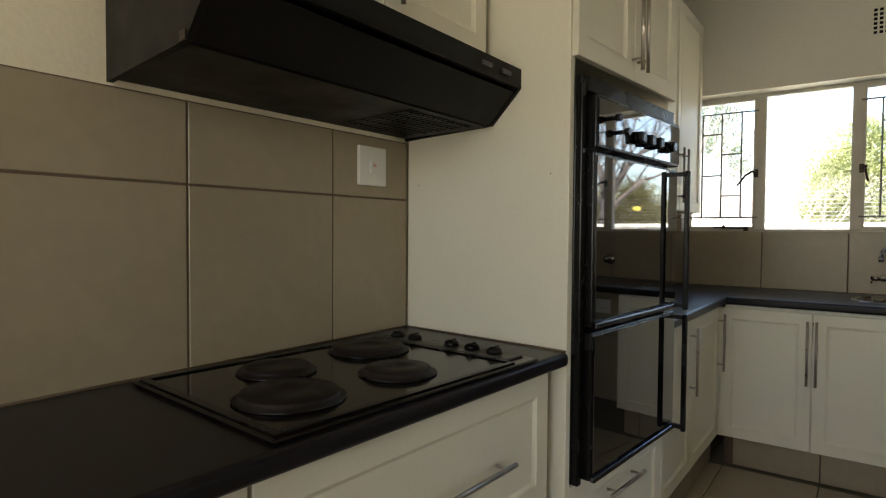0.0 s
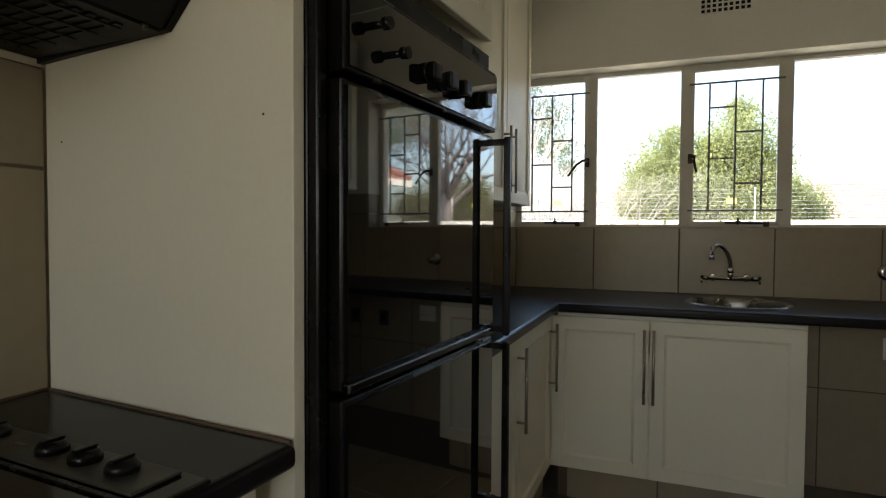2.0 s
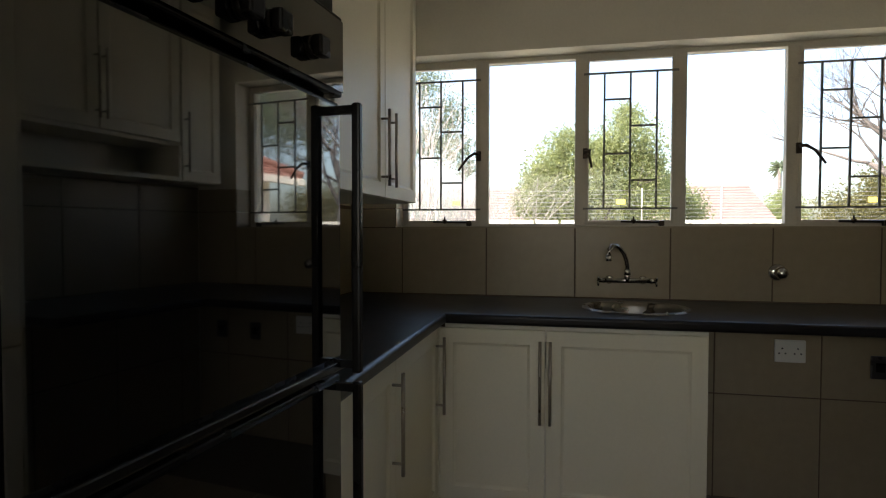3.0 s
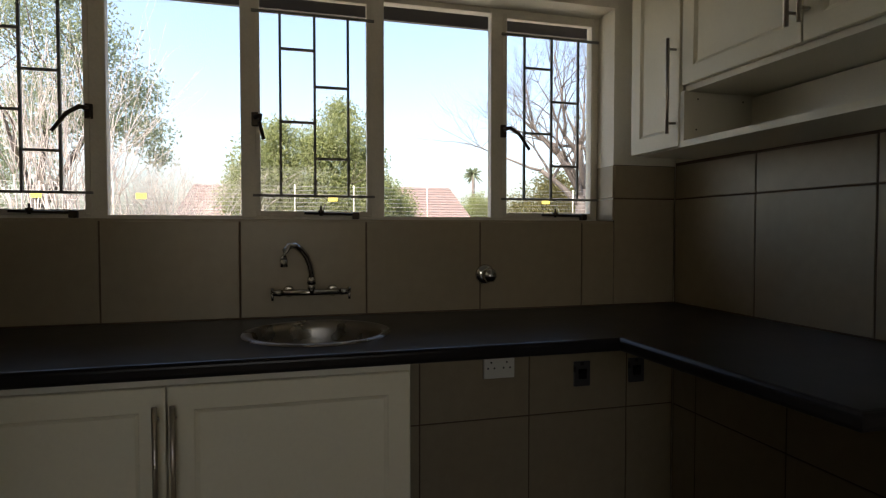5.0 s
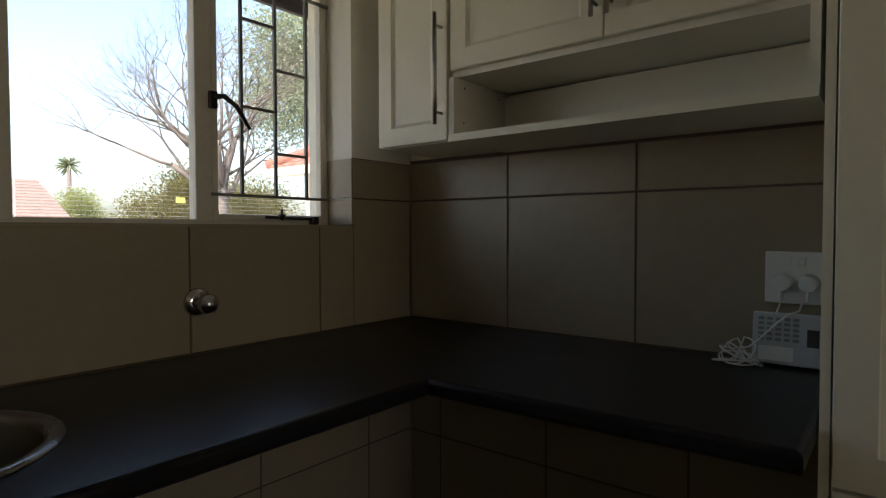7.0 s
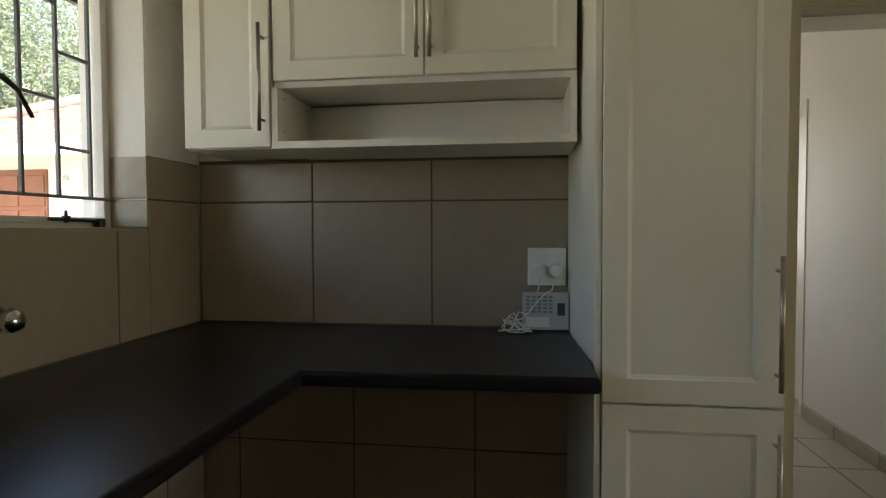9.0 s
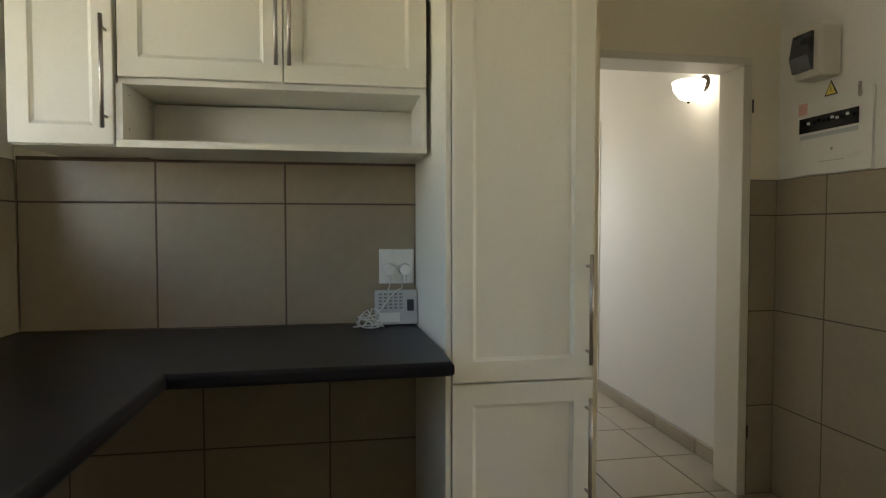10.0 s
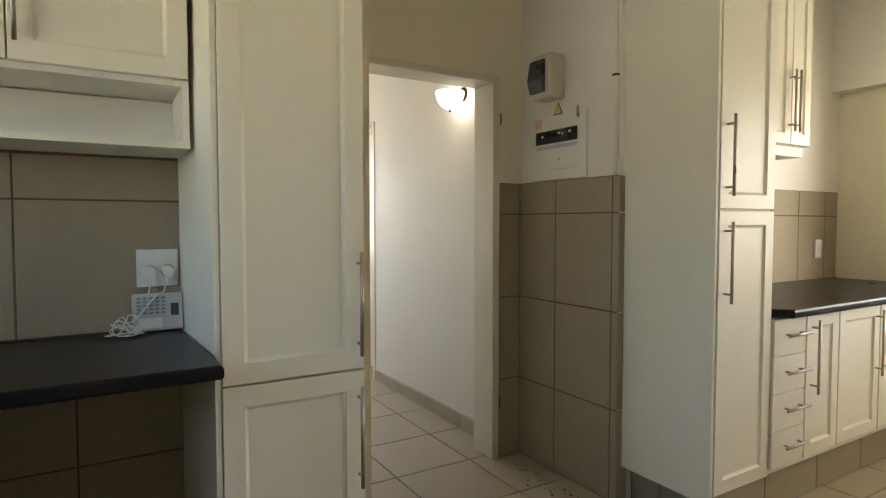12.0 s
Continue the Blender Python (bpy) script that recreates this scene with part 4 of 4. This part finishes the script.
tree("tree", "tall grey-green feathery tree", -4.2, 17.5, [(0, 0, 4.3, 1.2), (0.9, 0, 5.8, 1.0), (1.9, 0.3, 4.8, 0.7), (-0.8, 0, 6.6, 1.2), (2.2, 0, 3.8, 0.6), (0.6, 0, 7.2, 0.8), (-1.2, 0, 3.0, 1.2), (1.3, 0, 4.0, 0.7), (2.5, 0, 3.2, 0.35)], LEAF2, 26000, 0.042, 6, 0.2, 2.5)
tree("bush", "olive-brown tall hedge bush", 8.7, 17.0, [(0, 0, 2.1, 0.9), (-0.9, 0.2, 1.8, 0.7), (1.3, 0, 2.0, 1.0), (0.0, 0, 2.6, 0.6), (2.4, 0.3, 2.1, 0.9)], LEAF3, 24000, 0.036, 8, 0.1, 0.85)
tree("tree", "rounded green tree far beyond the roofs", 17.2, 49.0, [(0, 0, 3.4, 1.2), (0.8, 0, 2.6, 0.9), (-0.7, 0, 2.4, 0.9)], LEAF, 8000, 0.08, 14, 0.15, 1.2)
tree("tree", "far green tree behind the tiled roof", -2.4, 43.0, [(0, 0, 3.7, 0.8), (1.0, 0, 3.5, 0.7), (-1.0, 0, 3.4, 0.6)], LEAF, 7000, 0.08, 15, 0.15, 1.2)
tree("tree", "large green tree behind the neighbouring house", 14.5, 16.5, [(0, 0, 5.5, 2.0), (-2.0, 0.5, 6.3, 1.8), (1.5, 0, 7.2, 2.0), (-1.0, 0, 7.8, 1.5), (-3.2, 0, 5.0, 1.4), (2.6, 0, 5.0, 1.8), (-3.0, 0, 7.0, 1.2), (0.5, 0, 4.2, 1.6), (3.6, -1, 6.6, 1.8)], LEAF2, 60000, 0.055, 9, 0.3, 3.0)

# bare trees
rnd = random.Random(12)
bare = thing("bare_tree", "leafless tree with pale spreading branches", "tree", pose(8.2, 14.5, -0.2))
bm = B()
pipe(bm, [(0.05, 0, 0), (0.07, 0, 0.9), (0.0, 0, 1.8), (-0.03, 0, 2.5)], [0.22, 0.19, 0.17, 0.14], 10)
for d, l, z in (((-0.62, 0.1, 0.95), 1.2, 1.9), ((-0.72, -0.1, 0.9), 1.1, 2.2),  ((-0.35, 0.2, 0.95), 1.0, 2.3), ((0.0, -0.3, 1.0), 1.15, 2.5), ((0.3, -0.2, 0.95), 1.1, 2.3), ((0.6, 0.1, 0.75), 0.85, 2.0), ((0.2, 0.45, 0.9), 1.0, 2.45), ((-0.2, -0.4, 1.0), 1.1, 2.3), ((-0.5, -0.3, 0.9), 0.75, 2.1), ((0.5, 0.4, 0.6), 0.7, 2.1)):
    limbs(bm, Vector((0, 0, z)), Vector(d).normalized(), l * 1.15, 0.085, 6, rnd, 0.5, None, 0.12)
part("trunk", bm, BARK, bare)
bb = thing("bare_bush", "leafless pale pinkish bush of upright twigs", "bush", pose(-3.05, 15.6, -0.2))
bm = B()
for k in range(46):
    limbs(bm, Vector((rnd.gauss(0, 0.4), rnd.gauss(0, 0.3), 0.3)), Vector((rnd.gauss(0, 0.2), rnd.gauss(0, 0.2), 1)).normalized(), 1.7 + rnd.random(), 0.022, 2, rnd, 0.2)
part("stems", bm, TWIG, bb)
bb2 = thing("bare_bush", "leafless pale bush beside the fence", "bush", pose(-1.5, 16.4, -0.2))
bm = B()
for k in range(60):
    limbs(bm, Vector((rnd.gauss(0, 0.5), rnd.gauss(0, 0.3), 0.3)), Vector((rnd.gauss(0, 0.45), rnd.gauss(0, 0.2), 1)).normalized(), 0.9 + rnd.random() * 0.5, 0.016, 3, rnd, 0.35)
part("stems", bm, TWIG, bb2)

palm = thing("palm_tree", "distant palm tree with a round crown of fronds", "tree", pose(32.6, 96.8, -0.2))
part("trunk", tube(B(), (0, 0, 0), (0, 0, 11.0), 0.35, 0.28, 10), BARK, palm)
for k in range(40):
    bm = B()
    a, el = rnd.random() * 6.28, rnd.uniform(-0.9, 1.3)
    pts = [(0, 0, 11.0)] + [(math.cos(a) * math.cos(el) * q, math.sin(a) * math.cos(el) * q, 11.0 + math.sin(el) * q - 0.14 * q * q) for q in (0.7, 1.4, 2.0)]
    pipe(bm, pts, [0.06, 0.15, 0.12, 0.02], 4)
    part("frond", bm, LEAF2, palm)


def house(label, x, y, w, d, wall_h, roof_h, rz, roof_mat, courses=14):
    h = thing("house", label, "house", pose(x, y, -0.2, 0, 0, rz))
    part("wall", box(B(), -w / 2, w / 2, 0, d, 0, wall_h), OUTWALL, h)
    o = 0.5
    rf = B()
    for k in range(courses):
        f0, f1 = k / courses, (k + 1) / courses
        for s in (0, 1):
            yy = [(-o + (d / 2 + o) * f) if s == 0 else (d + o - (d / 2 + o) * f) for f in (f0, f1)]
            xx = [(w / 2 + o) - (d / 2 + o) * 0.45 * f for f in (f0, f1)]
            z0, z1 = wall_h + roof_h * f0, wall_h + roof_h * f1
            v = [rf.verts.new(p) for p in ((-xx[0], yy[0], z0 + 0.04), (xx[0], yy[0], z0 + 0.04), (xx[1], yy[1], z1), (-xx[1], yy[1], z1), (-xx[0], yy[0], z0), (xx[0], yy[0], z0))]
            rf.faces.new(v[:4])
            rf.faces.new((v[4], v[5], v[1], v[0]))
            for sg in (-1, 1):
                q = [rf.verts.new(p) for p in ((sg * xx[0], yy[0], z0 + 0.04), (sg * xx[0], d / 2, z0 + 0.04), (sg * xx[1], d / 2, z1), (sg * xx[1], yy[1], z1))]
                rf.faces.new(q)
    part("roof", rf, roof_mat, h)
    part("gutter", box(B(), -w / 2 - o, w / 2 + o, -o - 0.08, -o, wall_h - 0.08, wall_h + 0.03), OUTWALL, h)
    return h


for label, x, y, w, d, rz in (("neighbouring house with a low brown tiled hip roof", 9.5, 37.0, 5.6, 3.6, 0), ("neighbouring house with a brown tiled roof behind trees", -1.7, 37.5, 5.6, 3.6, 0)):
    h = house(label, x, y, w, d, 2.5, 2.35, rz, ROOF_B)
    h.location.z = -0.85

# neighbouring garage with a red tiled roof
nb = thing("house", "white plastered house with a red tiled hip roof", "house")
part("wall", box(B(), 7.0, 13.0, 4.5, 9.95, -0.2, 2.18), OUTWALL, nb)
EX, EZ, RX, RZ, NY = 6.55, 2.17, 9.3, 3.50, 10.35
rows, step = 16, 0.055
bm = B()
for k in range(rows):
    f0, f1 = k / rows, (k + 1) / rows
    xa, xb = EX + (RX - EX) * f0, EX + (RX - EX) * f1
    za, zb = EZ + (RZ - EZ) * f0, EZ + (RZ - EZ) * f1
    y0, y1 = 4.0, NY - 2.4 * (f0 + f1) / 2
    n = int((y1 - y0) / step)
    low, high = [], []
    for c in range(n + 1):
        y = y0 + c * step
        wave = 0.022 * max(math.sin(y * 2 * math.pi / 0.26), -0.35)
        low.append((bm.verts.new((xa, y, za + 0.05 + wave)), bm.verts.new((xa, y, za + 0.0))))
        high.append(bm.verts.new((xb, y, zb + 0.01 + wave)))
    for c in range(n):
        bm.faces.new((low[c][0], low[c + 1][0], high[c + 1], high[c]))
        bm.faces.new((low[c][1], low[c + 1][1], low[c + 1][0], low[c][0]))
roof_w = part("roof", bm, ROOF_R, nb, "red clay roof tiles in wavy courses")
bm = B()
v = [bm.verts.new(p) for p in ((EX, NY, EZ), (RX, NY - 2.4, RZ), (13.5, NY - 2.4, RZ), (13.5, NY, EZ), (RX, 4.0, RZ), (13.5, 4.0, RZ))]
bm.faces.new(v[:4])
bm.faces.new((v[1], v[4], v[5], v[2]))
part("roof", bm, ROOF_R, nb)
part("ridge_tile", pipe(B(), [(EX, NY, EZ + 0.06), (RX, NY - 2.4, RZ + 0.08)], 0.09, 8), ROOF_R, nb)
part("ridge_tile", pipe(B(), [(RX, NY - 2.4, RZ + 0.08), (RX, 4.0, RZ + 0.08)], 0.09, 8), ROOF_R, nb)
part("gutter", box(B(), EX - 0.06, EX + 0.04, 4.0, NY, EZ - 0.12, EZ + 0.01, 0.02), OUTWALL, nb)
part("soffit", box(B(), EX + 0.04, 7.0, 4.0, NY, EZ - 0.06, EZ - 0.02), OUTWALL, nb)
gd = part("garage_door", box(B(), 6.965, 6.999, 8.40, 9.48, -0.2, 1.95), WOOD, nb, "varnished brown panelled door")
for r in range(5):
    for c in range(3):
        y = 8.42 + c * 0.35
        part("door_panel", box(B(), 6.95, 6.964, y, y + 0.32, -0.12 + r * 0.41, 0.24 + r * 0.41, 0.006), WOOD, gd)
ol = part("outdoor_lamp", lathe(B(), [(0, 0), (0.045, 0), (0.042, 0.015), (0.025, 0.02), (0.028, 0.07), (0, 0.08)], seg=20), WIRE, nb, m=pose(6.999, 8.17, 1.84, 0, -90))

# ---- tiles ----
wall_tiles = {}


def tile(parent, kind, u0, u1, v0, v1, axis, face, out, mat, gap=0.006, thick=0.0085):
    """A tile lying on a plane: axis 'x' takes (y, z), 'y' takes (x, z), 'z' takes (x, y); out is the way it faces."""
    w, h = u1 - u0 - gap, v1 - v0 - gap
    if w < 0.004 or h < 0.004:
        return
    key = (axis, out, round(w, 4), round(h, 4), mat.name, round(thick, 4))
    if key not in wall_tiles:
        bm = B()
        c = 0.0015

        def at(u, v, d):
            return {"x": (d, u, v), "y": (u, d, v), "z": (u, v, d)}[axis]
        rings = []
        for i, d in ((0, -thick * out), (0, -c * out), (c, 0)):
            rings.append([bm.verts.new(at(u, v, d)) for u, v in ((-w / 2 + i, -h / 2 + i), (w / 2 - i, -h / 2 + i), (w / 2 - i, h / 2 - i), (-w / 2 + i, h / 2 - i))])
        for a, b in zip(rings, rings[1:]):
            for i in range(4):
                bm.faces.new((a[i], a[(i + 1) % 4], b[(i + 1) % 4], b[i]))
        bm.faces.new(rings[-1])
        wall_tiles[key] = mesh_of(kind, bm, mat)
    ob = new(kind, wall_tiles[key])
    u, v = (u0 + u1) / 2, (v0 + v1) / 2
    ob.location = {"x": (face, u, v), "y": (u, face, v), "z": (u, v, face)}[axis]
    ob.parent = parent
    return ob


def grid(parent, us, vs, axis, face, out, mat=TILE, kind="tile", **k):
    for u0, u1 in zip(us, us[1:]):
        for v0, v1 in zip(vs, vs[1:]):
            tile(parent, kind, u0, u1, v0, v1, axis, face, out, mat, **k)


def backing(parent, axis, face, out, u0, u1, v0, v1, mat=None):
    """The bed of grout behind the tiles."""
    lo, hi = sorted((face - out * 0.0075, face - out * 0.0025))
    q = {"x": (lo, hi, u0, u1, v0, v1), "y": (u0, u1, lo, hi, v0, v1)}[axis]
    return part("grout", box(B(), *q), mat or GROUT, parent)


NX = [0.0, 0.272, 0.701, 1.126, 1.555, 1.986, 2.412]
backing(wall_north, "y", YN, -1, 0.0, XE, 0.0, WZ0)
backing(wall_north, "y", YN, -1, WX1, XE, WZ0, 1.466)
backing(wall_north, "y", YN, -1, 0.0, WX0, WZ0, 1.466)
grid(wall_north, NX, [ZC, WZ0], "y", YN, -1)
tile(wall_north, "tile", 2.412, WX1 + 0.002, ZC, WZ0, "y", YN, -1, TILE)
tile(wall_north, "tile", WX1 - 0.001, XE, ZC, 1.33, "y", YN, -1, TILE)
tile(wall_north, "tile", WX1, XE, 1.33, 1.466, "y", YN, -1, TILE)
tile(wall_north, "tile", 0.0, WX0, WZ0, 1.33, "y", YN, -1, TILE)
tile(wall_north, "tile", 0.0, WX0, 1.33, 1.466, "y", YN, -1, TILE)
grid(wall_north, [1.586, 1.75, 2.189, 2.62, XE], [0.0, 0.478, 0.865], "y", YN, -1)
for x, out in ((WX1 - 0.006, -1), (WX0 + 0.006, 1)):
    grid(wall_north, [YN - 0.001, FY], [WZ0 + 0.004, 1.33, 1.466], "x", x, out)
tile(wall_north, "tile", WX0, WX1, YN - 0.001, FY, "z", WZ0 + 0.005, 1, TILE)

backing(wall_east, "x", XE, -1, 2.64, YN, 0.0, 1.48)
grid(wall_east, [2.684, 3.148, 3.573, YN], [ZC, 1.33, 1.47], "x", XE, -1)
grid(wall_east, [2.65, 3.0, 3.43, 3.86, YN], [0.0, 0.475, 0.865], "x", XE, -1)

backing(wall_west, "x", 0.0, 1, -0.6, 1.545, 0.8, 1.515)
grid(wall_west, [-0.6, -0.07, 0.357, 0.79, 1.222, 1.548], [ZC, 1.329, 1.515], "x", 0.0, 1)
backing(wall_west, "x", 0.0, 1, 2.18, YN, 0.8, 1.345)
grid(wall_west, [2.18, 2.283, 2.712, 3.141, 3.57, YN], [ZC, 1.33], "x", 0.0, 1)

backing(wall_board, "y", YD, 1, 2.462, XD, 0.0, 1.468)
grid(wall_board, [2.455, 2.494, 2.863, XD], [0.0, 0.42, 0.862, 1.304, 1.468], "y", YD, 1)
backing(wall_door, "x", XD - 0.008, -1, YD, 1.112, 0.0, 1.468)
grid(wall_door, [YD, 1.11], [0.0, 0.42, 0.862, 1.304, 1.468], "x", XD - 0.008, -1)
grid(wall_board, [0.90, YD], [0.0, 0.42, 0.862, 1.304, 1.468], "x", 2.4535, -1)

far_wall = bpy.data.objects["wall_east_south"]
backing(far_wall, "x", 2.60, -1, -1.225, 0.55, 0.8, 1.455)
grid(far_wall, [-1.225, -1.07, -0.758, -0.328, 0.102, 0.55], [ZC, 1.301, 1.455], "x", 2.60, -1)

# tiled plinths
plinth = tagged(part("baseboard", box(B(), 0.62, 1.58, 3.455, 3.99, 0, 0.168), GROUT), "tiled plinth under the sink cabinet", "plinth", kind="structure")
grid(plinth, [0.66, 1.05, 1.48, 1.58], [0.0, 0.168], "y", 3.448, -1)
plinth = tagged(part("baseboard", box(B(), 0.01, 0.55, -0.58, 1.49, 0, 0.168), GROUT), "tiled plinth under the hob cabinet", "plinth", kind="structure")
plinth = tagged(part("baseboard", box(B(), 0.01, 0.545, 2.19, 3.98, 0, 0.168), GROUT), "tiled plinth under the corner cabinets", "plinth", kind="structure")
grid(plinth, [2.19, 2.62, 3.05, 3.448], [0.0, 0.168], "x", 0.553, 1)
plinth = tagged(part("baseboard", box(B(), 2.08, 2.50, -1.22, 0.86, 0, 0.198), GROUT), "tiled plinth under the far counter", "plinth", kind="structure")
grid(plinth, [-1.22, -0.82, -0.39, 0.04, 0.47, 0.868], [0.0, 0.198], "x", 2.072, -1)
grid(plinth, [2.072, 2.30, 2.455], [0.0, 0.164], "y", 0.868, 1)
skirt = tagged(part("baseboard", box(B(), XD + 0.167, 4.90, YC + 0.0005, YC + 0.007, 0, 0.085), FLOOR_GROUT), "cream tile skirting along the corridor wall", "skirting", kind="structure")
grid(skirt, [XD + 0.167, 3.63, 4.06, 4.49, 4.90], [0.0, 0.087], "y", YC + 0.0135, 1, FLOOR_TILE)

# floor tiles
fx = [-0.25, 0.19, 0.62, 1.05, 1.48, 1.91, 2.34, 2.77, 3.20, 3.63, 4.06, 4.49, 4.92, 5.35, 5.78, 6.21, 6.64]
fy = [-1.7, -1.32, -0.89, -0.46, -0.03, 0.40, 0.83, 1.26, 1.69, 2.12, 2.55, 2.98, 3.41]
for a, b in zip(fx, fx[1:]):
    for c, d in zip(fy, fy[1:]):
        if b < 2.9 or 0.3 < c < 2.0:
            tile(floor, "tile", a, b, c, d, "z", 0.0, 1, FLOOR_TILE, gap=0.007)

# plaster crumbs swept against the wall
rnd = random.Random(21)
crumbs = B()
for k in range(28):
    x, y, r = 2.62 + rnd.gauss(0.12, 0.13), 1.06 + abs(rnd.gauss(0, 0.07)), 0.003 + 0.007 * rnd.random() ** 2
    a = rnd.random() * 3
    v = [crumbs.verts.new((x + r * math.cos(a + q * 2.1) * (1 + rnd.random()), y + r * math.sin(a + q * 2.1), 0.0005)) for q in range(3)]
    t = crumbs.verts.new((x, y, 0.001 + r * 0.8))
    for q in range(3):
        crumbs.faces.new((v[q], v[(q + 1) % 3], t))
tagged(part("debris", crumbs, BARK), "small brown crumbs of debris on the floor tiles", "debris", kind="stuff")
